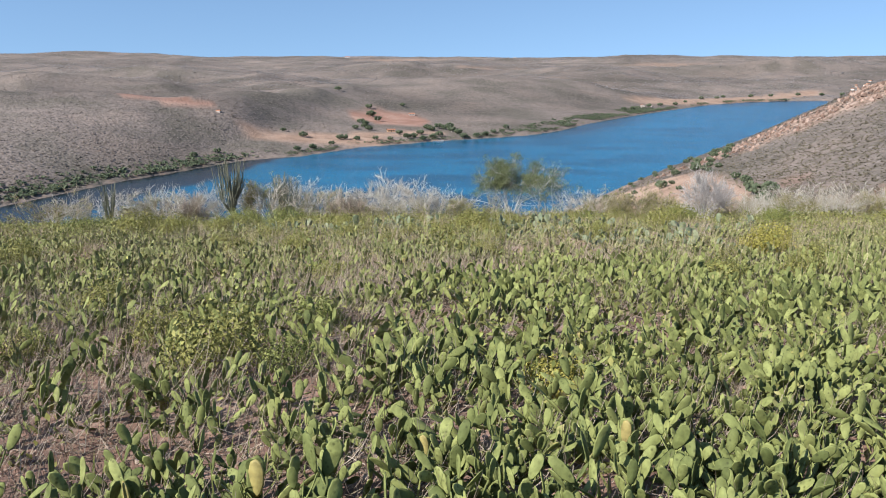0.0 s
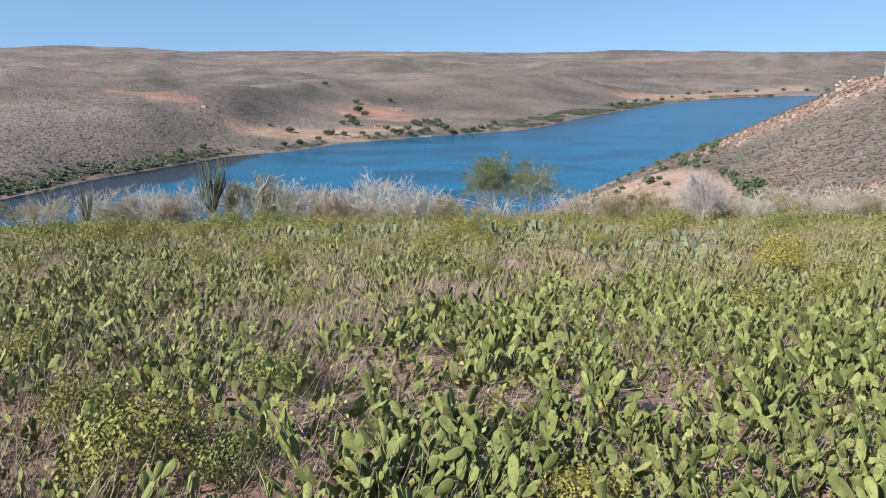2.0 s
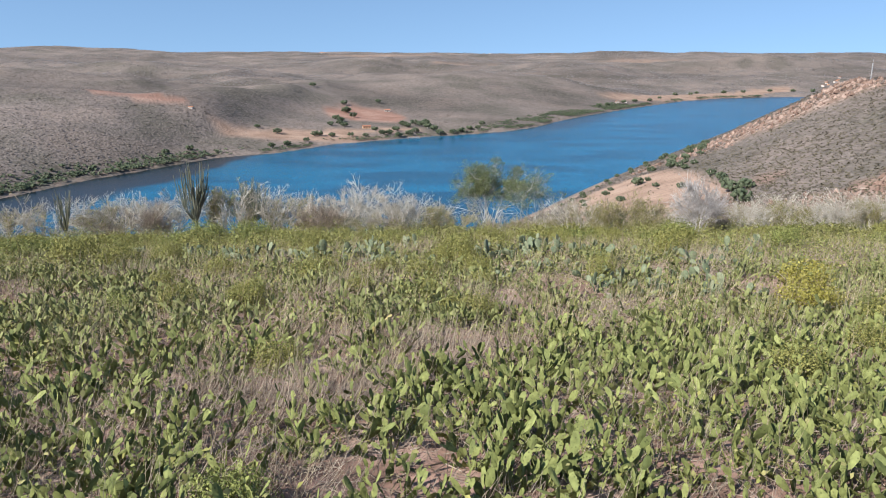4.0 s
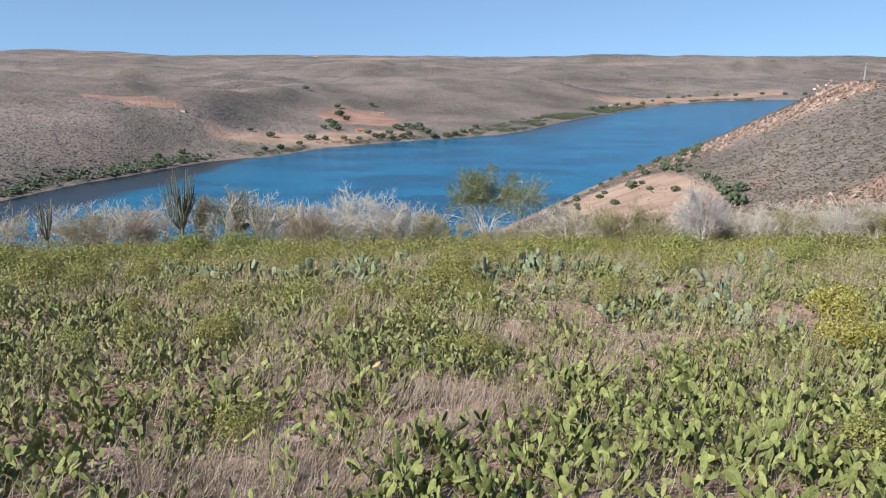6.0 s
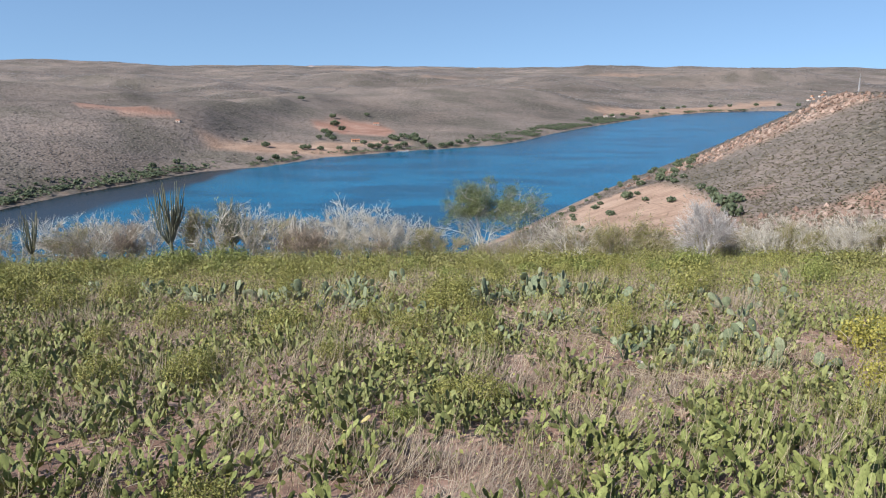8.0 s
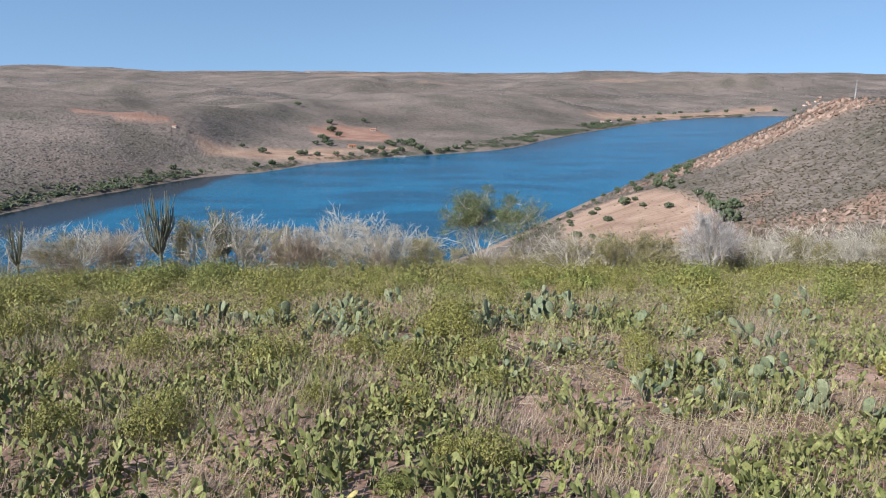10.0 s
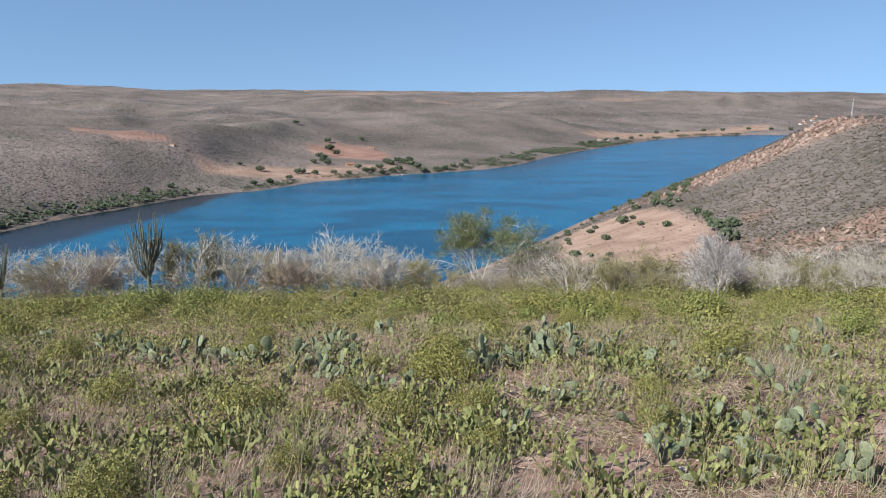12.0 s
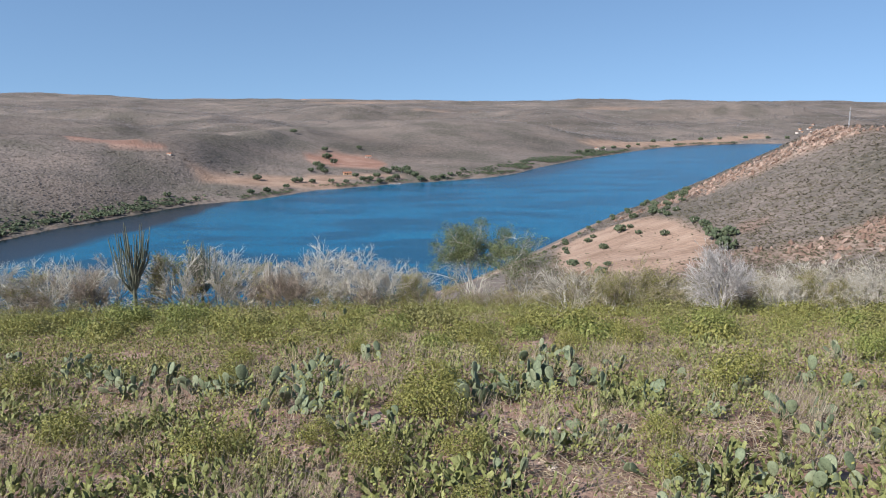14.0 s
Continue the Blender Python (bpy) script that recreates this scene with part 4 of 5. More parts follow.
def grass_chance(x, y):
    return np.clip(0.6 + 0.5 * patch_value(x, y, BRUSHY) + 0.35 * fbm(x, y, 2.2, 3, 71) - 0.9 * patch_value(x, y, BARE) * sstep(6, 10, y), 0.02, 1)


def green_chance(x, y):
    """Clumps of green growth, closing up into a belt towards the brow."""
    band = sstep(23, 28, y + 2 * fbm(x, y, 5, 3, 73))
    clump = sstep(0.0, 0.3, fbm(x, y, 1.3, 3, 72) + 0.10 * band + 0.14 * sstep(13, 17, y))
    return np.clip(0.06 + 0.9 * clump - 0.9 * patch_value(x, y, BARE) - 0.4 * patch_value(x, y, BRUSHY) - 0.8 * patch_value(x, y, GREY_GROUND), 0.0, 1)


x, y, z, r = tufted(0.14, 1.6, 13, 11, lambda x, y: grass_chance(x, y) * (0.35 + 0.35 * sstep(6, 9, y)), 9, 0.07)
blades(x, y, z, r, 0.05, 0.2, 0.005, 1.0, GRASS_DRY, "dry_grass", "straw-coloured dry grass between the cacti", "dry grass")
x, y, z, r = tufted(0.26, 13, 48, 12, lambda x, y: 0.5 * grass_chance(x, y), 9, 0.10)
blades(x, y, z, r, 0.10, 0.30, 0.011, 0.95, GRASS_DRY, "dry_grass", "straw-coloured dry grass on the lower slope", "dry grass")
x, y, z, r = tufted(0.42, 9.5, 30, 19, lambda x, y: 0.8 * grass_chance(x, y) * (1 - 0.8 * green_chance(x, y)), 16, 0.16)
blades(x, y, z, r, 0.22, 0.5, 0.007, 1.0, GRASS_DRY, "dry_grass", "tall bent dry grass in tufts on the slope", "dry grass")
x, y, z, r = tufted(0.2, 1.6, 16, 13, green_chance, 6, 0.06)
blades(x, y, z, r, 0.08, 0.26, 0.016, 0.7, GRASS_GREEN, "green_weeds", "low green weeds among the dry grass", "weeds")


def weed_carpet():
    """Low leafy growth over the field, in clumps of uneven height."""
    leaf = np.array([[0, 0, 0], [0.3, 0.1, 0.5], [0, 0, 1.0], [-0.3, 0.1, 0.5]])
    for seed, mat, tint, share in ((14, LEAF_DULL, "dull-green", 0.1), (24, LEAF_GREEN, "fresh green", 0.0), (34, LEAF_OLIVE, "olive", 0.0)):
        x, y, z, r = tufted(0.3, 3, 46, seed, lambda x, y: (green_chance(x, y) + share + 0.7 * fbm(x, y, 1.3, 3, 76 + seed) * (seed > 14)) * (0.3 + 0.7 * np.maximum(sstep(8, 10.5, y - 0.5 * x * (x > 0)), 0.8 * sstep(-0.6, -1.6, x))), 17, 0.12)
        n = len(x)
        s = r.uniform(0.022, 0.058, n) * (1 + 0.3 * sstep(10, 30, y))
        up = np.abs(r.normal(0, 0.17, n)) * (1 + 0.5 * sstep(20, 30, y)) * np.clip(1 + 1.2 * fbm(x, y, 0.8, 2, 78), 0.4, 2)
        verts, faces = stamp(leaf, np.array([[0, 1, 2, 3]]), np.stack([x, y, z + up], -1), turns_of(r.uniform(0, 6.28, n), r.uniform(0.2, 1.7, n), r.uniform(-1, 1, n)), np.stack([s, s, s], -1))
        tagged(new("leafy_weeds", np_mesh("leafy_weeds", verts, faces, mat)), "low %s leafy growth over the slope" % tint, "weeds", kind="stuff")


weed_carpet()


def stalks(x, y, z, r, tall, wide, lean, mat, name, label, category, swing=6.0):
    """Bent three-piece stalks, narrow crossed strips, each at its own point."""
    n = len(x)
    line = np.array([(0, 0, 0), (0, 0.06, 0.35), (0.03, 0.2, 0.7), (0.0, 0.42, 1.0)])
    centre = np.concatenate([line, line])
    side = np.concatenate([np.outer((-1, -0.8, -0.6, -0.2), (1, 0.5, 0)), np.outer((1, 0.8, 0.6, 0.2), (1, 0.5, 0))])
    faces = np.array([[0, 4, 5, 1], [1, 5, 6, 2], [2, 6, 7, 3]])
    turns = turns_of(math.pi / 2 + r.normal(0, swing, n), lean)
    local = centre[None] * tall[:, None, None] + side[None] * wide[:, None, None]
    verts = (np.einsum("nij,nvj->nvi", turns, local) + np.stack([x, y, z], -1)[:, None]).reshape(-1, 3)
    faces = (faces[None] + (np.arange(n) * 8)[:, None, None]).reshape(-1, 4)
    return tagged(new(name, np_mesh(name, verts, faces, mat)), label, category, kind="stuff")


def ground_litter():
    """Fallen straw and broken stems lying flat on the soil."""
    x, y, z, r = tufted(0.18, -0.5, 24, 16, lambda x, y: 0.75 - 0.45 * sstep(8, 10, y) + 0.35 * patch_value(x, y, BARE), 6, 0.10)
    n = len(x)
    v = np.array([[-0.5, 0, 0], [0.5, 0, 0], [0.4, 0.06, 1.0], [-0.4, 0.06, 1.0]])
    tall = r.uniform(0.06, 0.26, n)
    wide = 0.003 + 0.0004 * y
    verts, faces = stamp(v, np.array([[0, 1, 2, 3]]), np.stack([x, y, z + r.uniform(0.015, 0.06, n)], -1), turns_of(r.uniform(0, 6.28, n), r.uniform(1.25, 1.6, n), r.uniform(-1.5, 1.5, n)), np.stack([wide, tall, tall], -1))
    tagged(new("straw_litter", np_mesh("straw_litter", verts, faces, TWIG_DRY)), "fallen straw and broken stems on the soil", "litter", kind="stuff")


ground_litter()


def bare_spot_cover():
    """Short broken straw and small stones strewn over the open patches of soil."""
    x, y, r = field_points(0.09, 2.4, 22, 18, 0.5)
    keep = r.uniform(0, 1, len(x)) < 0.9 * patch_value(x, y, BARE)
    x, y = np.repeat(x[keep], 5), np.repeat(y[keep], 5)
    n = len(x)
    x, y = x + r.normal(0, 0.06, n), y + r.normal(0, 0.06, n)
    v = np.array([[-0.5, 0, 0], [0.5, 0, 0], [0.3, 0.08, 1.0], [-0.3, 0.08, 1.0]])
    long, wide = r.uniform(0.03, 0.13, n), 0.002 + 0.00035 * y
    verts, faces = stamp(v, np.array([[0, 1, 2, 3]]), np.stack([x, y, ground_z(x, y) + r.uniform(0.005, 0.04, n)], -1), turns_of(r.uniform(0, 6.28, n), r.uniform(1.1, 1.6, n), r.uniform(-1.5, 1.5, n)), np.stack([wide, long, long], -1))
    tagged(new("broken_straw", np_mesh("broken_straw", verts, faces, GRASS_DRY)), "short broken straw over bare reddish soil", "litter", kind="stuff")
    x, y, r = field_points(0.16, 2.4, 22, 28, 0.5)
    keep = r.uniform(0, 1, len(x)) < 0.55 * patch_value(x, y, BARE)
    x, y = x[keep], y[keep]
    n = len(x)
    size = 0.012 + 0.05 * r.beta(1.2, 5, n)
    a = np.arange(6) * math.pi / 3
    pebble = np.concatenate([np.stack([np.cos(a), 0.8 * np.sin(a), 0 * a], -1), np.stack([0.6 * np.cos(a + 0.3), 0.5 * np.sin(a + 0.3), 0 * a + 0.55], -1), [[0.05, 0, 0.68]]])
    rims = [(k, (k + 1) % 6, 6 + (k + 1) % 6) for k in range(6)] + [(k, 6 + (k + 1) % 6, 6 + k) for k in range(6)] + [(6 + k, 6 + (k + 1) % 6, 12) for k in range(6)]
    verts, faces = stamp(pebble, np.array(rims), np.stack([x, y, ground_z(x, y) - 0.004], -1), turns_of(r.uniform(0, 6.28, n), r.uniform(-0.15, 0.15, n)), np.stack([size, size, size], -1))
    tagged(new("pebbles", np_mesh("pebbles", verts, faces, STONE, False)), "small pinkish stones strewn over bare soil", "stones", kind="stuff")


bare_spot_cover()


def matted_straw():
    """Flattened dry grass over the bare spots and between the nearest plants."""
    x, y, r = field_points(0.12, 1.4, 9.5, 17, 1.0)
    keep = r.uniform(0, 1, len(x)) < 0.5 + 0.5 * patch_value(x, y, BARE) + 0.4 * patch_value(x, y, BRUSHY)
    x, y = np.repeat(x[keep], 9), np.repeat(y[keep], 9)
    n = len(x)
    x, y = x + r.normal(0, 0.08, n), y + r.normal(0, 0.08, n)
    stalks(x, y, ground_z(x, y) + 0.01, r, r.uniform(0.1, 0.28, n), r.uniform(0.0012, 0.0024, n), r.uniform(0.8, 1.5, n), TWIG_DRY, "matted_straw", "matted greyish dry grass and stems on the soil", "dry grass")


matted_straw()


def dry_brush():
    """Tangled leafless stems lying about the field."""
    x, y, r = field_points(0.3, 2.4, 40, 15, 1.5)
    patch = patch_value(x, y, BRUSHY)
    belt = sstep(8.5, 10.5, y + fbm(x, y, 3, 3, 75)) * (1 - sstep(22, 27, y))
    keep = r.uniform(0, 1, len(x)) < 0.01 + 0.11 * belt * np.clip(0.6 + 1.4 * fbm(x, y, 2.0, 3, 74), 0, 2) + (0.85 - 0.4 * sstep(12, 15, y)) * patch + 0.4 * sstep(-0.5, -1.2, x) * (y < 9) - 0.5 * patch_value(x, y, BARE)
    x, y = np.repeat(x[keep], 34), np.repeat(y[keep], 34)
    tall = np.repeat(r.uniform(0.26, 0.52, keep.sum()), 34) * (0.75 + 0.25 * sstep(5, 9, y))
    n = len(x)
    x, y = x + r.normal(0, 0.12, n), y + r.normal(0, 0.12, n)
    stalks(x, y, ground_z(x, y), r, tall * r.uniform(0.5, 1.1, n), 0.0014 + 0.00011 * y, r.uniform(0.5, 1.55, n), TWIG_DRY, "dry_brush", "tangle of thin dry leafless stems", "dry brush", 0.9)


dry_brush()


def dry_stems():
    """Single pale stems that arch over the low growth, bent by the wind to one side."""
    x, y, r = field_points(0.22, 3.0, 24, 35, 1.0)
    share = 0.06 + 0.25 * patch_value(x, y, BRUSHY) + 0.08 * sstep(8.5, 10.5, y) - 0.12 * sstep(12, 16, y) + 0.25 * fbm(x, y, 1.6, 3, 79)
    keep = r.uniform(0, 1, len(x)) < share
    x, y = np.repeat(x[keep], 7), np.repeat(y[keep], 7)
    n = len(x)
    x, y = x + r.normal(0, 0.1, n), y + r.normal(0, 0.1, n)
    stalks(x, y, ground_z(x, y), r, r.uniform(0.28, 0.62, n) * (0.75 + 0.25 * sstep(5, 9, y)), 0.0010 + 0.00009 * y, r.uniform(0.2, 1.0, n), GRASS_DRY, "dry_stems", "pale dry grass stems arching over the low growth", "dry grass", 0.5)


dry_stems()


# ---------------------------------------------------------------- shrubs in the field
def leafy_shrub(rng, width, tall, leaves, mat, label, group, leaf=0.031):
    ob = thing("leafy_shrub", label, "shrub", group)
    lines = []
    for k in range(5):
        a = rng.uniform(0, 6.28)
        lines += branching(rng, (0.08 * math.cos(a), 0.08 * math.sin(a), -0.02), (0.7 * math.cos(a) * width, 0.7 * math.sin(a) * width, tall), tall * 0.5, 0.009, 2, (2, 3), 0.3, 0.05, 0.7, 0.6)
    tagged(part("stem_clump", lines_mesh("stem_clump", [l for l in lines if l[2] <= 1], TWIG_BROWN), ob, "thin brown stems"), kind="stuff")
    clumps = [((0, 0, tall * 0.42), width * 0.36, tall * 0.5)]
    for k in range(6):
        a, r = 1.05 * k + rng.uniform(-0.4, 0.4), width * rng.uniform(0.2, 0.4)
        clumps.append(((r * math.cos(a), r * math.sin(a), tall * rng.uniform(0.15, 0.5)), width * rng.uniform(0.14, 0.24), tall * rng.uniform(0.25, 0.45)))
    part("foliage", np_mesh("foliage", *leaf_domes(rng, clumps, leaves, leaf), mat, False), ob)
    return ob


def place_first(kinds, spots, r, low=0.85, high=1.15):
    """Sets the kinds on the first spots and copies of them on the rest."""
    for k, (x, y, *s) in enumerate(spots):
        size = s[0] if s else r.uniform(low, high)
        m = pose(x, y, float(ground_z(x, y)) - 0.02, 0, 0, r.uniform(0, 360)) @ Matrix.Scale(size, 4)
        if k < len(kinds):
            kinds[k].matrix_basis = m
        else:
            ob = kinds[k % len(kinds)]
            keep = ob.matrix_basis.copy()
            ob.scale = (1, 1, 1)
            copy_thing(ob, m)
            ob.matrix_basis = keep


r5 = np.random.RandomState(19)
OLIVE = [leafy_shrub(rng, 0.8, 0.6, 3000, LEAF_OLIVE, "round olive-green leafy shrub in the field", "leafy shrubs") for k in range(3)]
more = np.random.RandomState(8)
OLIVE_SPOTS += [(float(sx), float(sy), float(ss)) for sx, sy, ss in zip(more.uniform(-0.5, 0.5, 13) * np.linspace(9, 24, 13), np.linspace(8.5, 23, 13), more.uniform(0.2, 0.4, 13))]
place_first(OLIVE, [(px, py, ps / 0.44) for px, py, ps in OLIVE_SPOTS], r5)
GREENS = [leafy_shrub(rng, 0.8, 0.5, 3000, LEAF_GREEN, "fresh green low shrub with small leaves", "green shrubs") for k in range(3)]
place_first(GREENS, [(px, py, ps / 0.44) for px, py, ps in GREEN_SPOTS], r5)
YELLOWS = [leafy_shrub(rng, 0.7, 0.45, 1900, LEAF_YELLOW, "yellowing leafy shrub in the dry field", "yellowing shrubs") for k in range(2)]
place_first(YELLOWS, [(px, py, ps / 0.4) for px, py, ps in YELLOW_SPOTS], r5)


def shrub_band():
    """The belt of low green bushes below the cactus field."""
    r = np.random.RandomState(23)
    spots = []
    while len(spots) < 185:
        x, y = r.uniform(-29, 28), r.uniform(24.5, 45)
        if abs(x) < 0.62 * y + 2 and y < 38.5 + 0.2 * max(0.0, -x) - 3 * sstep(2, 9, x) and r.uniform() < 0.35 + 0.65 * sstep(25, 30, y) and fbm(np.array([x]), np.array([y]), 4.0, 2, 29)[0] > -0.25 + 0.2 * r.uniform():
            spots.append((x, y, r.uniform(0.6, 1.5)))
    kinds = [leafy_shrub(rng, 1.05, 0.5, 1300, mat, label, "bushes below the field", 0.062) for mat, label in
             ((LEAF_DULL, "low dull-green bush below the cactus field"), (LEAF_GREEN, "low green bush below the cactus field"), (LEAF_OLIVE, "low olive bush below the cactus field"), (LEAF_OLIVE, "low olive bush below the cactus field"))]
    place_first(kinds, spots, r)


shrub_band()


# ---------------------------------------------------------------- trees and bushes on the brow
def fit_height(stems, tall):
    """Stretches the branch lines of several stems so that the highest tip stands at that height."""
    k = tall / max(p[:, 2].max() for lines in stems for p, _, _ in lines)
    return [[(p * [k, k, k], rd, d) for p, rd, d in lines] for lines in stems]


def sprays(rng, tips, count, length, radius):
    """Fine twigs that fan out from the branch ends."""
    out = []
    for tip, heading in tips:
        for _ in range(count):
            d = heading + np.array([rng.gauss(0, 0.55), rng.gauss(0, 0.55), rng.gauss(0.1, 0.4)])
            d *= length * rng.uniform(0.5, 1.2) / (np.linalg.norm(d) + 1e-6)
            out.append((np.array([tip, tip + d]), np.array([radius, radius * 0.5]), 9))
    return out


def bare_tree(rng, tall, stems, depth, label, group, mat_twig, mat_bark, spread=0.5, leaves=0, leaf_mat=None, name="bare_tree", fine=3, bend=0.16, angle=0.45, lift=0.03, leaf=0.06):
    """A vase of several leaning stems that fork upwards into a haze of fine twigs."""
    ob = thing(name, label, "tree" if name == "bare_tree" else "bush", group)
    grown, ends = [], []
    for k in range(stems):
        a = 6.28 * k / stems + rng.uniform(-0.5, 0.5)
        lean = spread * rng.uniform(0.3, 1.15)
        grown.append(branching(rng, (0.10 * math.cos(a), 0.10 * math.sin(a), -0.1), (lean * math.cos(a), lean * math.sin(a), 1.0), tall * rng.uniform(0.26, 0.36), 0.017 * tall * rng.uniform(0.7, 1.2), depth, (2, 3), bend, lift, 0.78, angle))
    for lines in fit_height(grown, tall):
        tips = [(p[-1], (p[-1] - p[-2]) / np.linalg.norm(p[-1] - p[-2])) for p, _, d in lines if d >= depth - 1]
        ends += [t for t, _ in tips]
        stem = part("stem", lines_mesh("stem", [l for l in lines if l[2] <= 1], mat_bark, 5), ob, "pale bark")
        thin = [(p, np.maximum(rd, 0.010), d) for p, rd, d in lines if d > 1] + sprays(rng, tips, fine, 0.11 * tall, 0.0062)
        tagged(part("twig_mass", lines_mesh("twig_mass", thin, mat_twig, 3), stem), kind="stuff")
    if leaves:
        part("foliage", np_mesh("foliage", *leaf_cloud(rng, np.array(ends), leaves, 0.12, leaf), leaf_mat), ob)
    return ob


# x, y, height
PALE_SPOTS = [(-19.3, 46.5, 2.9), (-16.9, 46.5, 3.1), (-3.9, 45, 3.6), (-1.2, 43.5, 2.85), (-14.9, 47, 3.3), (-9.0, 45.5, 3.2), (-4.5, 46, 2.9), (0.1, 44.5, 2.3), (4.4, 42.5, 1.4), (7.5, 39, 1.6), (-2.2, 45, 2.7), (15.9, 38, 1.6), (18.3, 38.5, 1.8), (19.7, 38.5, 1.9),
              (20.7, 38, 1.8), (16.0, 36.5, 1.4), (19.0, 36.5, 1.3), (-10.5, 46.5, 3.1), (-19.2, 48, 2.2), (-7.4, 46, 2.5), (12.5, 38, 1.4), (-22.8, 48.5, 2.8), (-25, 48, 2.6), (22.4, 38.6, 1.8), (-0.6, 44.8, 2.5), (23.6, 37.5, 1.7), (17.2, 39.4, 1.7)]
PALE = [bare_tree(rng, 3.0, 7, 4, "leafless grey-white bush with fine twigs on the brow", "bare bushes", TWIG_PALE, BARK_PALE, 1.1, n, LEAF_OLIVE, fine=4, angle=0.56, bend=0.2) for n in (60, 160, 20, 40)]
place_first(PALE, [(px, py, ps / 3.0 * (1.25 if px > 7 else 1.0)) for px, py, ps in PALE_SPOTS], r5)
LEAFY_SPOTS = [(-18.2, 47, 3.0), (-11.0, 46, 3.4), (-8.0, 45.5, 3.1), (1.9, 43.5, 2.1), (0.8, 44, 2.0), (8.8, 39.5, 1.7), (10.1, 39, 1.8), (11.4, 39, 1.5), (6.0, 41, 1.4), (16.6, 38.5, 1.3), (18.2, 37, 1.2), (-3.0, 44, 1.5),
               (11.9, 38.5, 1.3), (8.9, 37.5, 1.35), (-24.6, 46.5, 3.0), (13.8, 38.6, 1.3), (21.6, 37.2, 1.3), (9.6, 40.2, 1.5), (15.0, 39.4, 1.4), (17.6, 38.2, 1.5), (20.2, 39.6, 1.6), (7.0, 40.0, 1.3), (22.8, 39.4, 1.6), (10.8, 37.8, 1.2)]
LEAFY = [bare_tree(rng, 2.6, 6, 4, "half-bare pale-stemmed bush with sparse olive leaves", "half-bare bushes", TWIG_BROWN, BARK_PALE, 0.9, n, LEAF_OLIVE, "half_bare_bush", leaf=0.075) for n in (2200, 3200, 1600)]
place_first(LEAFY, [(px, py, ps / 2.6 * (1.3 if px > 7 else 1.0)) for px, py, ps in LEAFY_SPOTS], r5)
BROWN_SPOTS = [(-15.4, 46, 2.6), (-5.0, 44, 2.05), (-4.7, 44.5, 1.6), (4.9, 42.5, 1.0), (5.6, 42, 0.95), (-6.3, 45, 1.8), (3.8, 42, 0.9), (-1.3, 43, 1.2), (14.4, 37, 1.1), (-17.6, 45.5, 1.4)]
BROWN = [bare_tree(rng, 1.9, 9, 4, "reddish-brown bush of dense dry twigs", "brown dry bushes", TWIG_RED, TWIG_RED, 0.5, 60, LEAF_OLIVE, "dry_bush") for k in range(2)]
place_first(BROWN, [(px, py, ps / 1.9) for px, py, ps in BROWN_SPOTS], r5)
UNDER = [bare_tree(rng, 1.5, 6, 3, "low half-bare bush at the foot of the trees", "low bushes on the brow", TWIG_BROWN, BARK_PALE, 0.9, n, mat, "low_bush") for n, mat in ((620, LEAF_OLIVE), (300, LEAF_OLIVE), (720, LEAF_GREEN), (260, LEAF_TREE))]
under_rng = np.random.RandomState(77)
place_first(UNDER, [(ux + under_rng.uniform(-0.5, 0.5), 43.2 + 0.16 * max(0.0, -ux) - 5.2 * float(sstep(3, 10, ux)) + under_rng.uniform(-1.0, 1.6), under_rng.uniform(0.45, 0.85)) for ux in np.linspace(-29, 25, 26)], r5)
DEAD = bare_tree(rng, 2.9, 16, 4, "dense silvery dead thorn bush", "", TWIG_SILVER, TWIG_SILVER, 0.45, 0, None, "dead_bush", 5, 0.2, 0.55)
DEAD.matrix_basis = pose(12.7, 35.6, float(ground_z(12.7, 35.6)) - 0.05) @ Matrix.Diagonal((0.7, 0.7, 1.0, 1.0))


def green_tree(rng, tall, stems, label, leaves, spread):
    """Slender pale stems forking into an airy crown of small leafy sprays."""
    ob = thing("green_tree", label, "tree", "green trees on the brow")
    grown, ends = [], []
    for k in range(stems):
        a = 6.28 * k / stems + rng.uniform(-0.4, 0.4)
        lean = spread * (0.2 + 0.9 * (k % 3) / 2) * rng.uniform(0.8, 1.1)
        grown.append(branching(rng, (0.08 * math.cos(a), 0.08 * math.sin(a), -0.1), (lean * math.cos(a), lean * math.sin(a), 1.0), tall * rng.uniform(0.34, 0.42), 0.010 * tall, 4, (2, 3), 0.2, 0.0, 0.72, 0.66))
    for lines in fit_height(grown, tall):
        tips = [(p[-1], (p[-1] - p[-2]) / np.linalg.norm(p[-1] - p[-2])) for p, _, d in lines if d >= 3]
        thin = sprays(rng, tips, 3, 0.08 * tall, 0.006)
        ends += [p[-1] for p, _, _ in thin if rng.random() < 0.75 and p[-1][2] > tall * 0.44]
        stem = part("stem", lines_mesh("stem", [l for l in lines if l[2] <= 1], BARK_PALE, 6), ob, "pale slender stem")
        tagged(part("branch_mass", lines_mesh("branch_mass", [(p, np.maximum(rd, 0.007), d) for p, rd, d in lines if d > 1] + thin, TWIG_PALE, 3), stem, "pale thin branches"), kind="stuff")
    part("crown", np_mesh("crown", *leaf_cloud(rng, np.array(ends), leaves, 0.13, 0.072, 0.8, 0.65), LEAF_TREE), ob)
    return ob


big = green_tree(random.Random(142), 4.6, 6, "slender green-leaved tree with an airy crown", 21000, 0.5)
big.matrix_basis = pose(4.0, 45.2, float(ground_z(4.0, 45.2)))
small = green_tree(random.Random(60), 3.6, 4, "smaller pale-stemmed tree with sparse green leaves", 5000, 0.35)
small.matrix_basis = pose(6.1, 43.0, float(ground_z(6.1, 43.0)))


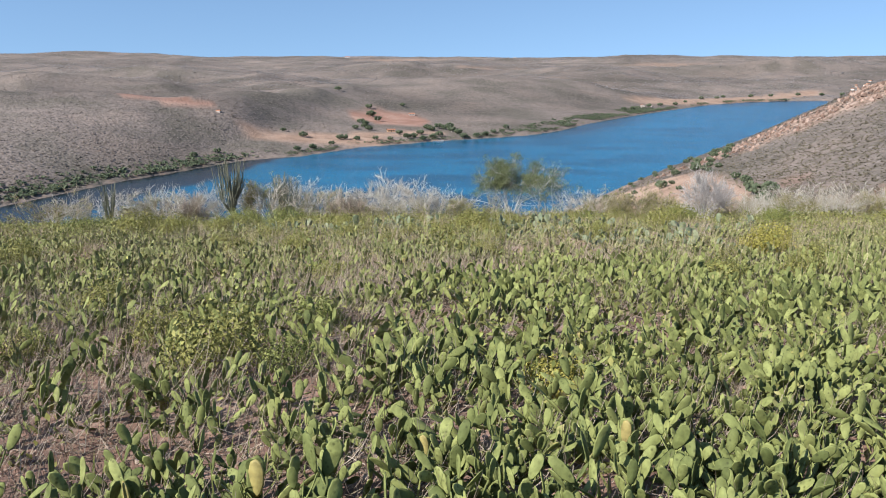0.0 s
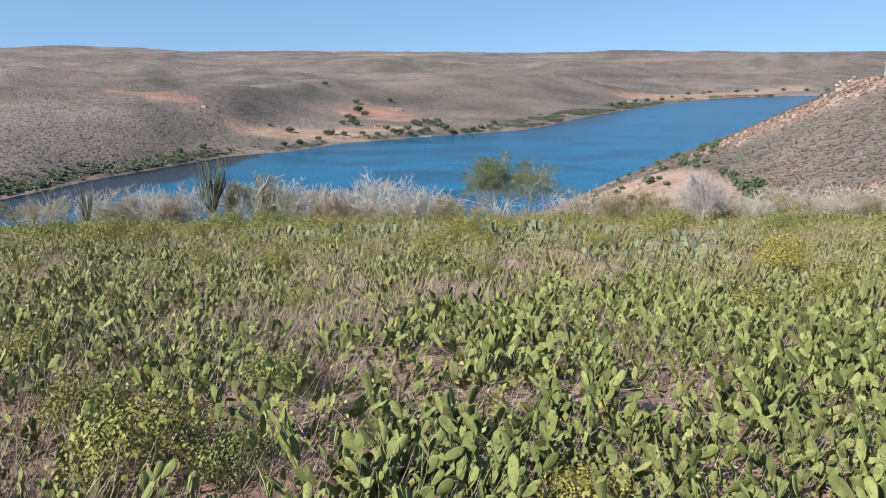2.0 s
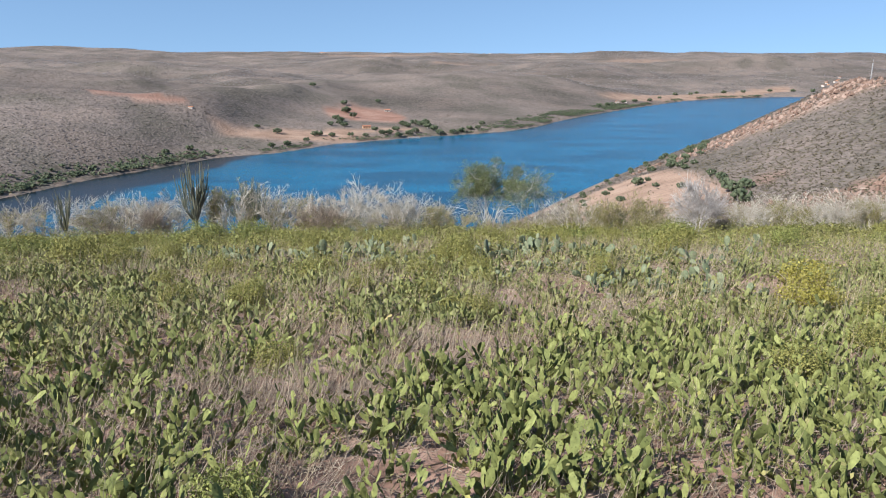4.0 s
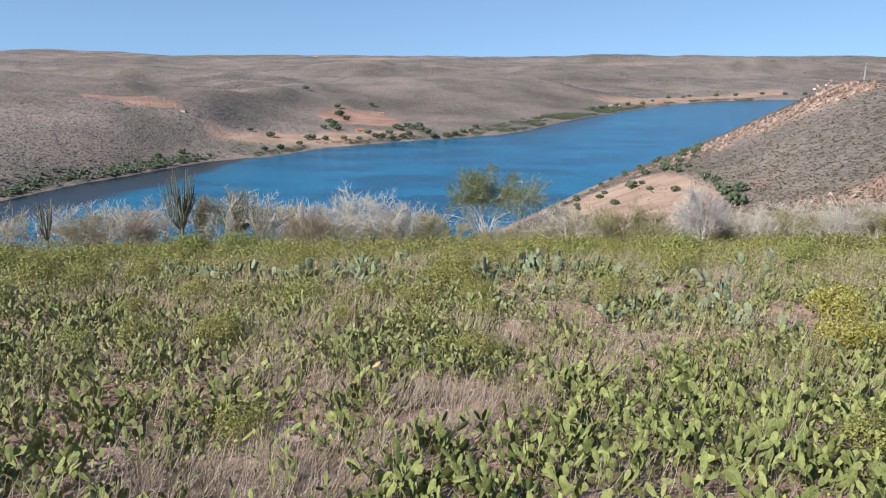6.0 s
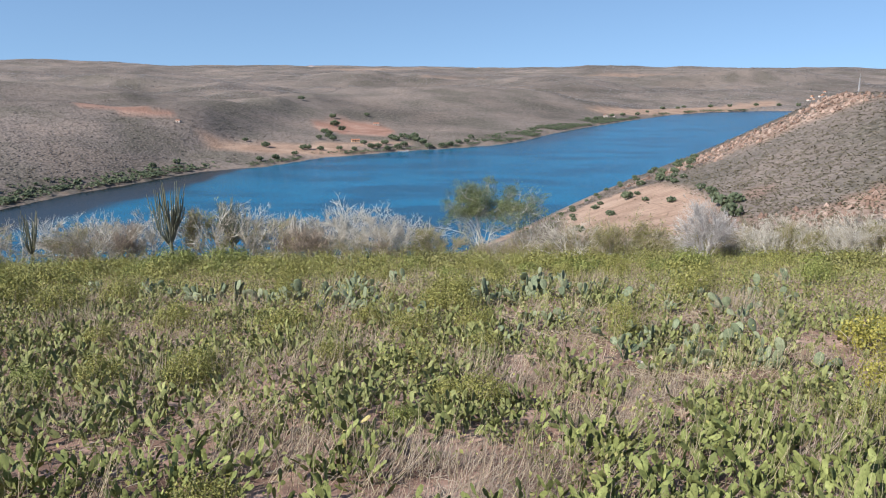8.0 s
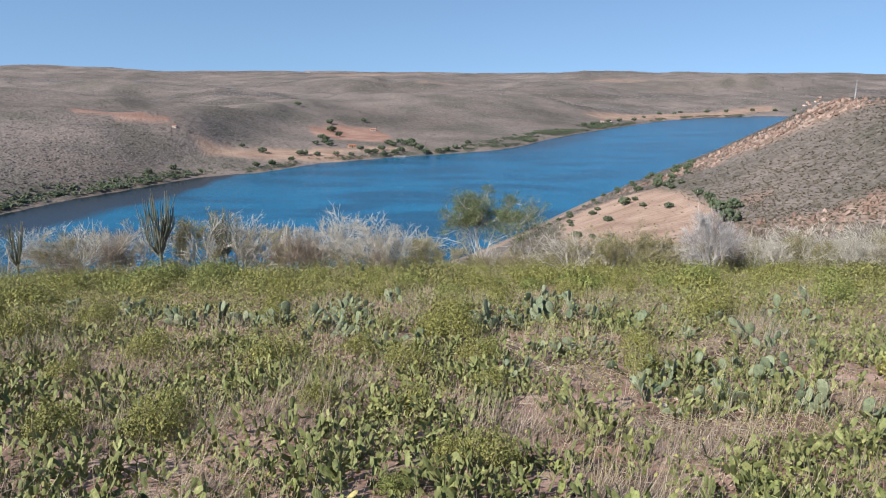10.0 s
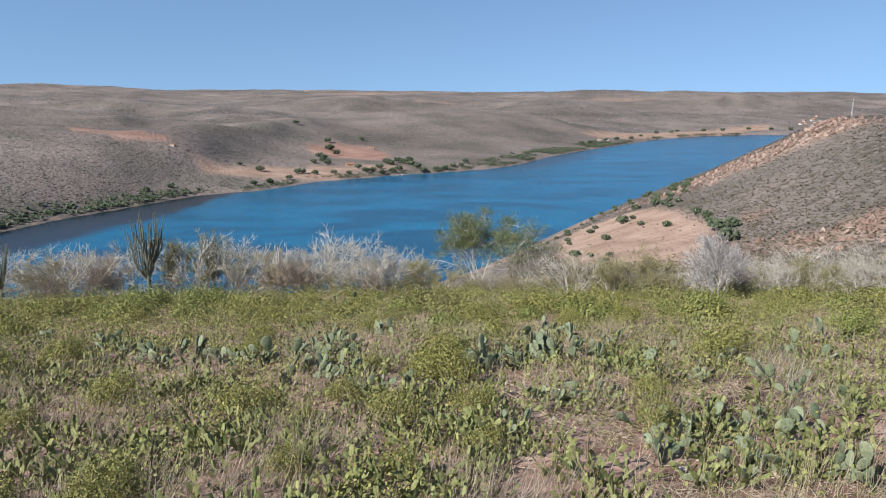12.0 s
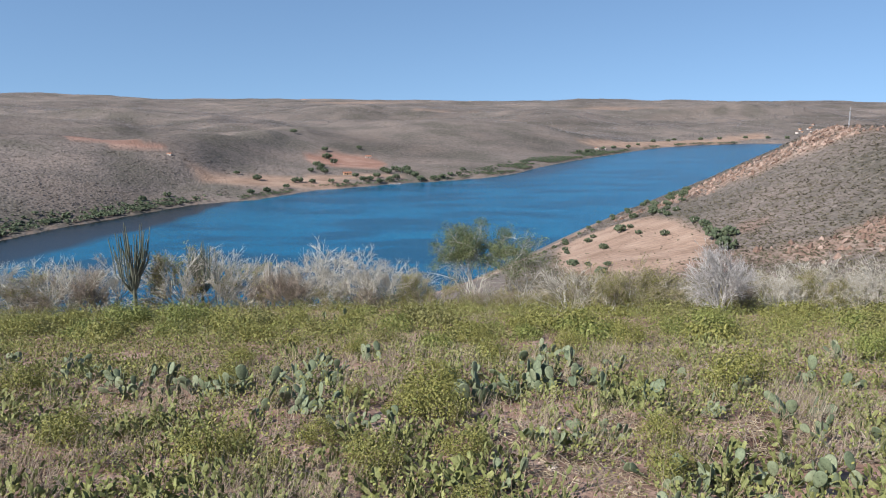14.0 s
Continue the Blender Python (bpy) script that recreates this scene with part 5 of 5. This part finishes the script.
def column_cactus(rng, tall, arms, label, skin):
    """A candelabra of ribbed upright columns on short forking stems."""
    ob = thing("column_cactus", label, "cactus", "column cacti on the brow")
    part("trunk", np_mesh("trunk", *tube([(0, 0, -0.1), (0.03, 0, 0.3), (0, 0.02, 0.7), (0.02, 0, tall * 0.5)], (0.11, 0.10, 0.09, 0.06), 8), skin), ob, "grey woody trunk")
    limbs = max(4, arms // 7)
    for k in range(arms):
        limb = k % limbs
        a = 6.28 * limb / limbs * 3 + rng.gauss(0, 0.3)
        out = np.array([math.cos(a), math.sin(a), 0])
        fork = tall * (0.24 + 0.34 * (limb * 0.618 % 1))
        reach = tall * (0.02 + 0.09 * (limb * 0.382 % 1))
        r = reach + tall * rng.uniform(0.0, 0.09)
        top = tall * rng.uniform(0.62, 1.0) - r * 0.6
        start = tall * 0.1 + fork * 0.4
        pts = [np.array([0, 0, start]), out * reach * 0.7 + [0, 0, start + fork * 0.3], out * r + [0, 0, start + fork * 0.75], out * r * 1.15 + [0, 0, (start + fork + top) / 2], out * r * 1.3 + [0, 0, top], out * r * 1.31 + [0, 0, top + 0.05]]
        v, f = tube(pts, (0.03, 0.03, 0.022, 0.021, 0.017, 0.004), 6)
        part("arm", np_mesh("arm", v, f, skin, False), ob)
    return ob


COLUMNS = [column_cactus(rng, 4.5, 58, "tall grey-green many-armed column cactus on the brow", COLUMN_CACTUS), column_cactus(rng, 4.3, 36, "dark many-armed column cactus at the edge of the brow", COLUMN_CACTUS), column_cactus(rng, 3.4, 24, "pale dry column cactus among bare bushes", COLUMN_PALE)]
place_first(COLUMNS, [(-12.6, 44.4, 1.08), (-20.5, 45.6, 0.86), (-6.0, 44.5, 0.82), (-9.8, 46.0, 0.85)], r5)


def brow_scrub():
    """Fine grey-brown twigs filling the brow under the trees."""
    r = np.random.RandomState(31)
    n = 16000
    x, y = r.uniform(-32, 34, n), r.uniform(35, 56, n)
    line = 44.0 - 6.5 * sstep(4, 12, x)
    keep = (np.abs(y - line - 1.5) < 4.0 + 2.0 * fbm(x, y, 5, 3, 32)) & (np.abs(x) < 0.68 * y) & (fbm(x, y, 2.2, 3, 33) > -0.25)
    x, y = x[keep], y[keep]
    n = len(x)
    tall = r.uniform(0.2, 0.55, n) * (1.0 + 0.7 * fbm(x, y, 3, 3, 34)) * (1 - 0.3 * sstep(5, 12, x))
    stalks(x, y, ground_z(x, y), r, tall, r.uniform(0.005, 0.010, n), np.abs(r.normal(0, 0.9, n)), TWIG_BROWN, "brow_thicket", "thicket of grey-brown leafless twigs along the brow", "dry brush")


brow_scrub()


# ---------------------------------------------------------------- stones in the field
def stone(rng, size):
    bm = bmesh.new()
    bmesh.ops.create_icosphere(bm, subdivisions=2, radius=size)
    for v in bm.verts:
        v.co *= 1 + 0.35 * noise.noise(v.co / size * 1.3)
        v.co.z *= 0.55
    me = bpy.data.meshes.new("stone")
    bm.to_mesh(me)
    bm.free()
    me.materials.append(STONE)
    return me


STONES = [stone(rng, s) for s in (0.035, 0.05, 0.065)]
for k, (sx, sy) in enumerate([(2.9, 17.2), (2.5, 17.5), (3.3, 17.0), (2.2, 17.7), (2.4, 17.9), (2.7, 17.4), (3.0, 16.8), (3.3, 14.2), (3.0, 13.9), (3.5, 14.0), (2.0, 15.6), (4.1, 13.8), (6.8, 21.4), (6.4, 21.8), (-0.5, 20.6), (4.2, 14.2), (4.5, 14.3), (3.9, 13.7), (-0.3, 3.2), (-1.4, 3.2), (-0.8, 20.1), (3.5, 18.7)]):
    ob = new("stone", STONES[k % 3])
    ob.matrix_basis = pose(sx, sy, float(ground_z(sx, sy)) + 0.005, 0, 0, rng.uniform(0, 360)) @ Matrix.Scale(rng.uniform(0.6, 1.3), 4)
    tagged(ob, "pale weathered stone on bare reddish soil", "stone", "stones in the field")


# ---------------------------------------------------------------- far banks: scrub, trees, rocks
def clump_shape(seed):
    """A rough low-polygon crown, one unit across."""
    bm = bmesh.new()
    bmesh.ops.create_icosphere(bm, subdivisions=1, radius=0.5)
    r = random.Random(seed)
    for v in bm.verts:
        v.co *= r.uniform(0.6, 1.25)
    bm.verts.ensure_lookup_table()
    verts = np.array([v.co[:] for v in bm.verts])
    faces = np.array([[v.index for v in f.verts] for f in bm.faces])
    bm.free()
    return verts, faces


def rough_crown(seed, n=6):
    """A loose crown of a few tilted leafy facets, one unit across."""
    r = np.random.RandomState(seed)
    verts = []
    for k in range(n):
        u = np.array([math.cos(2.4 * k), math.sin(2.4 * k), 0]) * (0.15 + 0.85 * k / max(n - 1, 1)) + [0, 0, 0.75]
        u = u / np.linalg.norm(u)
        side = np.cross(u, r.normal(0, 1, 3))
        side /= np.linalg.norm(side)
        other = np.cross(u, side)
        for j in range(3):
            a = 2.09 * j + r.uniform(-0.5, 0.5)
            verts.append(u * 0.36 + (side * math.cos(a) + other * math.sin(a)) * r.uniform(0.22, 0.42) + u * r.normal(0, 0.1) - [0, 0, 0.1])
    return np.array(verts), np.arange(3 * n).reshape(n, 3)


def far_points(n, seed, r0, r1, a0=-38, a1=41):
    """Points over the view, even in angle and thinning out with distance."""
    r = np.random.RandomState(seed)
    a = r.uniform(radians(a0), radians(a1), n)
    d = np.exp(r.uniform(math.log(r0), math.log(r1), n))
    return d * np.sin(a), d * np.cos(a) + 2, d, r


def cover_bare(x, y):
    v = in_patch(x, y, -52, 770, 48, 55, 0, 31) + 0.8 * in_patch(x, y, -228, 634, 52, 14, -6, 32) + in_patch(x, y, -106, 622, 70, 27, 14, 33)
    return np.clip(v + in_patch(x, y, 470, 1240, 260, 38, 38, 35) + in_patch(x, y, 77, 266, 25, 76, -12, 37, 0.25) + in_patch(x, y, -40, 665, 70, 14, 25, 39), 0, 1)


def scrub_cover(name, label, n, seed, r0, r1, low, high, flat, mat, a0=-38, a1=41):
    x, y, d, r = far_points(n, seed, r0, r1, a0, a1)
    z = ground_z(x, y)
    far, bank = shore_distance(FAR_SHORE, x, y), -shore_distance(NEAR_SHORE, x, y)
    keep = (z > WATER_Z + 1.2) & (np.maximum(far, bank) > 6) & (r.uniform(0, 1, len(x)) > 0.97 * cover_bare(x, y))
    keep &= (r.uniform(0, 1, len(x)) < 0.75 + 0.8 * fbm(x, y, 110, 4, 43)) & (0.6 * in_patch(x, y, 144, 318, 19, 52, 42, 40, 0.6, 26) < r.uniform(0.1, 1.2, len(x)))
    x, y, z, d = x[keep], y[keep], z[keep], d[keep]
    n = len(x)
    s = r.uniform(low, high, n) * r.uniform(0.7, 1.0, n) * (1 + 0.5 * sstep(600, 2500, d))
    v, f = rough_crown(seed, 4)
    verts, faces = stamp(v, f, np.stack([x, y, z + 0.12 * s], -1), turns_of(r.uniform(0, 6.28, n), r.uniform(-0.3, 0.3, n)), np.stack([s, s, s * flat], -1))
    tagged(new(name, np_mesh(name, verts, faces, mat, False)), label, "scrub", kind="stuff")


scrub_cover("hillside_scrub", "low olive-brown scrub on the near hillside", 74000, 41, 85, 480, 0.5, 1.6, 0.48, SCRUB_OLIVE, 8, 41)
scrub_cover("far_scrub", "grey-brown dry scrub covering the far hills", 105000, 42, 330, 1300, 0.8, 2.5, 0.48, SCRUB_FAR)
scrub_cover("distant_scrub", "grey dry scrub on the distant hills, haze painted into its colour", 62000, 43, 1150, 2860, 1.8, 4.6, 0.42, SCRUB_HAZED)


def bank_growth():
    """The green fringe of bushes along the far bank."""
    r = np.random.RandomState(47)
    xs, ys = [], []
    line = FAR_SHORE[2:-3]
    for (ax, ay), (bx, by) in zip(line[:-1], line[1:]):
        run = math.hypot(bx - ax, by - ay)
        mid = (ax + bx) / 2
        wide = 13 + 11 * sstep(-100, -160, mid) + 26 * sstep(40, 110, mid) * (1 - sstep(240, 330, mid))
        n = int(run * wide * 0.2)
        k, off = r.uniform(0, 1, n), 1.5 + wide * r.beta(1.1, 2.0, n)
        xs.append(ax + k * (bx - ax) - (by - ay) / run * off)
        ys.append(ay + k * (by - ay) + (bx - ax) / run * off)
    x, y = np.concatenate(xs), np.concatenate(ys)
    keep = fbm(x, y, 26, 3, 48) + 0.5 * sstep(-110, -150, x) * fbm(x, y, 9, 2, 49) > -0.05 - 0.32 * sstep(-92, -125, x)
    x, y = x[keep], y[keep]
    n = len(x)
    s = r.uniform(0.7, 1.0, n) * r.uniform(0.8, 2.8, n) * (1 + 0.5 * sstep(-110, -150, x) + 0.3 * sstep(40, 100, x))
    v, f = rough_crown(61, 9)
    verts, faces = stamp(v, f, np.stack([x, y, ground_z(x, y) + 0.25 * s], -1), turns_of(r.uniform(0, 6.28, n), r.uniform(-0.3, 0.3, n)), np.stack([s, s, s * 0.8], -1))
    tagged(new("bank_bushes", np_mesh("bank_bushes", verts, faces, LEAF_DARK, False)), "dark green bushes lining the far river bank", "bushes", kind="stuff")


bank_growth()


def far_tree(rng, label, group, squat=1.0):
    """A tree seen from far off: short trunk and an uneven crown of many clumps."""
    ob = thing("bank_tree", label, "tree", group)
    part("trunk", np_mesh("trunk", *tube([(0, 0, -0.3), (0.05, 0, 1.0), (0.0, 0.1, 2.4)], (0.22, 0.17, 0.1), 6), BARK_PALE), ob)
    n = 48
    r = np.random.RandomState(rng.randint(0, 10**6))
    u = r.normal(0, 1, (n, 3))
    u /= np.linalg.norm(u, axis=1, keepdims=True)
    rad = r.uniform(0.35, 1.0, (n, 1)) ** 0.5
    c = u * rad * np.array([2.3, 2.3, 1.5 * squat]) + np.array([0, 0, 2.3 * squat])
    s = r.uniform(0.65, 1.3, n)
    v, f = clump_shape(rng.randint(0, 999))
    part("crown", np_mesh("crown", *stamp(v, f, c, turns_of(r.uniform(0, 6.28, n), r.uniform(-1, 1, n)), np.stack([s, s, s], -1)), LEAF_DARK, False), ob)
    return ob


TREES = [far_tree(rng, "dark green tree near the far river bank", "trees on the far bank", 0.75) for k in range(4)]
BANK_SPOTS = [(-119, 877, 1.5), (-73, 782, 1.9), (-64, 749, 1.5), (-45, 859, 1.3), (-79, 819, 1.5), (-25, 649, 1.3), (-17, 641, 1.2), (-8, 650, 1.4), (-4, 709, 1.6), (7, 715, 1.6), (14, 677, 1.5), (18, 660, 1.4), (30, 668, 1.2), (38, 676, 1.2), (-31, 645, 1.3),
              (-44, 632, 1.0), (-56, 630, 1.1), (-71, 625, 1.1), (-81, 626, 1.3), (-85, 624, 1.2), (-87, 595, 1.1), (-98, 572, 1.2), (-108, 560, 1.1), (-114, 620, 1.4), (-133, 634, 1.0), (-66, 679, 1.3), (-77, 717, 1.4), (-78, 679, 1.2), (-38, 663, 1.2),
              (-14, 699, 1.5), (46, 690, 1.1), (54, 695, 1.1), (2, 702, 1.5), (-10, 692, 1.4), (-20, 668, 1.3), (-3, 662, 1.4), (8, 690, 1.5), (-71, 690, 1.2), (-72, 708, 1.3), (60, 725, 1.2), (300, 1060, 1.5), (330, 1090, 1.4), (280, 1040, 1.4),
              (410, 1220, 1.6), (440, 1235, 1.5), (520, 1300, 1.7), (560, 1315, 1.6), (470, 1290, 1.5), (620, 1345, 1.8), (660, 1340, 1.7), (-160, 535, 1.1), (-170, 515, 1.1), (230, 975, 1.3), (245, 990, 1.4), (700, 1350, 1.6), (690, 1330, 1.4), (360, 1140, 1.2)]
place_first(TREES, [(tx, ty, 1.1 * ts) for tx, ty, ts in BANK_SPOTS], r5)
BUSHES = [far_tree(rng, "round dark green bush on the bare spit", "bushes on the spit", 0.7) for k in range(3)]
for ob in BUSHES:
    ob.name = "round_bush"
place_first(BUSHES, [(104, 336, 0.95), (86.5, 296, 1.1), (89.9, 256, 0.75), (71, 263, 0.75), (53.7, 235, 0.8), (57.5, 231, 0.5), (60.7, 220.5, 0.5), (55.4, 208, 0.8), (86.9, 274.5, 0.6), (90.9, 297.5, 0.6),
                     (95.6, 228.5, 1.2), (91.3, 210.5, 1.3), (99, 226, 1.1), (75, 300, 0.7), (70, 319, 0.7), (108, 322, 0.9), (112, 332, 0.9), (107, 308, 0.8), (114, 340, 1.0), (118, 334, 0.8), (105, 296, 0.7),
                     (112, 316, 0.7), (118, 348, 0.9), (102, 262, 0.8), (101, 250, 0.9), (98, 238, 0.9), (110, 300, 0.7), (123, 342, 0.8), (94, 218, 0.8), (80, 312, 0.6), (65, 296, 0.6), (62, 280, 0.5), (126, 352, 1.0), (130, 360, 1.0), (121, 358, 0.9), (128, 344, 0.8), (133, 350, 0.9), (116, 326, 0.8), (119, 318, 0.7), (124, 330, 0.9), (127, 336, 0.8),
                     (66, 322, 0.5), (74, 338, 0.6), (84, 352, 0.5), (92, 366, 0.6), (100, 378, 0.6), (110, 390, 0.7), (60, 312, 0.4), (122, 404, 0.7), (88, 344, 0.5), (104, 366, 0.6), (114, 374, 0.7), (124, 384, 0.8), (130, 396, 0.8)], r5)


def ridge_rocks():
    """Boulders and outcrops along the rocky ridge and on the bare slope."""
    r = np.random.RandomState(53)
    n = 14000
    x, y = r.uniform(95, 250, n), r.uniform(150, 450, n)
    w = 0.55 * in_patch(x, y, 144, 318, 19, 52, 42, 40, 0.6, 26) + 0.8 * in_patch(x, y, 172, 300, 9, 14, 0, 41, 0.4) + 0.3 * in_patch(x, y, 138, 188, 34, 18, 0, 42, 0.7, 14) + 0.25 * in_patch(x, y, 100, 195, 14, 10, 0, 47, 0.7, 9)
    keep = r.uniform(0, 1, n) < w
    x, y = x[keep], y[keep]
    n = len(x)
    s = r.uniform(0.6, 1.0, n) * r.uniform(0.9, 3.4, n)
    v, f = clump_shape(71)
    verts, faces = stamp(v, f, np.stack([x, y, ground_z(x, y) + 0.1 * s], -1), turns_of(r.uniform(0, 6.28, n), r.uniform(-0.6, 0.6, n)), np.stack([s, s * 0.8, s * 0.8], -1))
    tagged(new("ridge_boulders", np_mesh("ridge_boulders", verts, faces, ROCK_PINK, False)), "pinkish boulders strewn along the rocky ridge", "rocks", kind="stuff")


ridge_rocks()


# ---------------------------------------------------------------- houses, mast, boat
def box(cx, cy, cz, sx, sy, sz):
    v = np.array([(x, y, z) for x in (-0.5, 0.5) for y in (-0.5, 0.5) for z in (-0.5, 0.5)]) * (sx, sy, sz) + (cx, cy, cz)
    return v, np.array([(0, 1, 3, 2), (4, 6, 7, 5), (0, 4, 5, 1), (2, 3, 7, 6), (0, 2, 6, 4), (1, 5, 7, 3)])


def gable_roof(w, d, base, rise, over=0.4, thick=0.15):
    a, b = w / 2 + over, d / 2 + over
    v = [(-a, -b, base), (a, -b, base), (a, 0, base + rise), (-a, 0, base + rise), (a, b, base), (-a, b, base)]
    v += [(x, y, z + thick) for x, y, z in v]
    f = [(0, 1, 2, 3), (3, 2, 4, 5), (9, 8, 7, 6), (11, 10, 8, 9), (0, 6, 7, 1), (5, 4, 10, 11), (1, 7, 8, 2), (2, 8, 10, 4), (0, 3, 9, 6), (3, 5, 11, 9)]
    return np.array(v), np.array(f)


def house(w, d, h, wall, label, windows=2):
    ob = thing("house", label, "house", "houses across the river")
    part("wall", np_mesh("wall", *box(0, 0, h / 2 - 0.5, w, d, h + 1.0), wall, False), ob)
    part("roof", np_mesh("roof", *gable_roof(w, d, h - 0.02, d * 0.22), ROOF_TILE, False), ob, "clay tile roof")
    part("door", np_mesh("door", *box(0, -d / 2 - 0.02, 1.0, 0.9, 0.06, 2.0), DARK_OPENING, False), ob, "dark door")
    for k in range(windows):
        x = (k - (windows - 1) / 2) * w * 0.6
        part("window", np_mesh("window", *box(x, -d / 2 - 0.02, 1.5, 0.9, 0.06, 0.9), DARK_OPENING, False), ob)
    return ob


def set_on(ob, x, y, yaw=0, size=1.0):
    ob.matrix_basis = pose(x, y, float(ground_z(x, y)) - 0.1, 0, 0, yaw) @ Matrix.Scale(size, 4)


set_on(house(9, 6, 2.8, PLASTER, "small pale farmhouse on red soil"), -33, 812, 10, 0.65)
set_on(house(10, 5, 2.6, PLASTER_WARM, "low ochre farmhouse behind bank trees"), -46, 676, 15, 0.7)
set_on(house(10, 7, 3.2, PLASTER, "white house on the far ridge"), -181, 618, -10, 0.36)
VILLAGE = [house(9, 7, 3.0, PLASTER, "white village house by the far bend"), house(11, 7, 3.2, PLASTER_WARM, "ochre village house by the far bend"), house(14, 8, 4.5, PLASTER, "large white village building by the far bend")]
place_first(VILLAGE, [(772, 1440, 0.5), (765, 1420, 0.45), (800, 1460, 0.55), (785, 1425, 0.45), (815, 1480, 0.55), (750, 1410, 0.45), (830, 1500, 0.6), (790, 1475, 0.5), (268, 1030, 0.6), (285, 1050, 0.5)], r5)
FARMS = [house(24, 12, 5, PLASTER, "pale farm building on the far plateau", 4)]
place_first(FARMS, [(-332, 2715, 0.68), (243, 2640, 0.63)], r5)


def lattice_mast():
    ob = thing("lattice_mast", "slim grey lattice mast on the rocky hilltop", "mast")
    tall = 6.6
    for k in range(6):
        z0, z1 = tall * k / 6, tall * (k + 1) / 6
        pieces = []
        for a in (0, 2.09, 4.19):
            b = a + 2.09
            p = lambda ang, z: (0.22 * math.cos(ang), 0.22 * math.sin(ang), z)
            pieces += [tube([p(a, z0), p(a, z1)], (0.04, 0.04), 4), tube([p(a, z0), p(b, z1)], (0.022, 0.022), 3)]
        part("section", np_mesh("section", *joined(pieces), STEEL, False), ob)
    part("aerial", np_mesh("aerial", *tube([(0, 0, tall - 0.2), (0, 0, tall + 1.6)], (0.05, 0.03), 5), STEEL), ob)
    return ob


set_on(lattice_mast(), 176.6, 299)


def boat():
    bm = bmesh.new()
    rows = []
    for k in range(7):
        u = k / 6
        w, z = 0.75 * math.sin(math.pi * (0.12 + 0.76 * u)) ** 0.6, 0.55 + 0.25 * (2 * u - 1) ** 2
        rows.append([bm.verts.new(((u - 0.5) * 7, -w, z)), bm.verts.new(((u - 0.5) * 6.4, -w * 0.6, 0)), bm.verts.new(((u - 0.5) * 6.4, w * 0.6, 0)), bm.verts.new(((u - 0.5) * 7, w, z))])
    for a, b in zip(rows[:-1], rows[1:]):
        for j in range(3):
            bm.faces.new((a[j], b[j], b[j + 1], a[j + 1]))
    bmesh.ops.solidify(bm, geom=bm.faces[:], thickness=0.06)
    me = bpy.data.meshes.new("hull")
    bm.to_mesh(me)
    bm.free()
    me.materials.append(BOAT_WHITE)
    ob = thing("rowing_boat", "white wooden boat moored at the far bank", "boat")
    part("hull", me, ob)
    for x in (-1.6, 0.0, 1.6):
        part("bench", np_mesh("bench", *box(x, 0, 0.4, 0.3, 1.25, 0.05), BARK_PALE, False), ob)
    return ob


b = boat()
b.matrix_basis = pose(-4, 639, WATER_Z - 0.1, 0, 0, 30) @ Matrix.Scale(1.5, 4)


# ---------------------------------------------------------------- the plan at its true size
for ob in list(scene.objects):
    if ob.parent is None and ob.type in {"MESH", "EMPTY"}:
        ob.matrix_basis = Matrix.Scale(PACE, 4) @ ob.matrix_basis
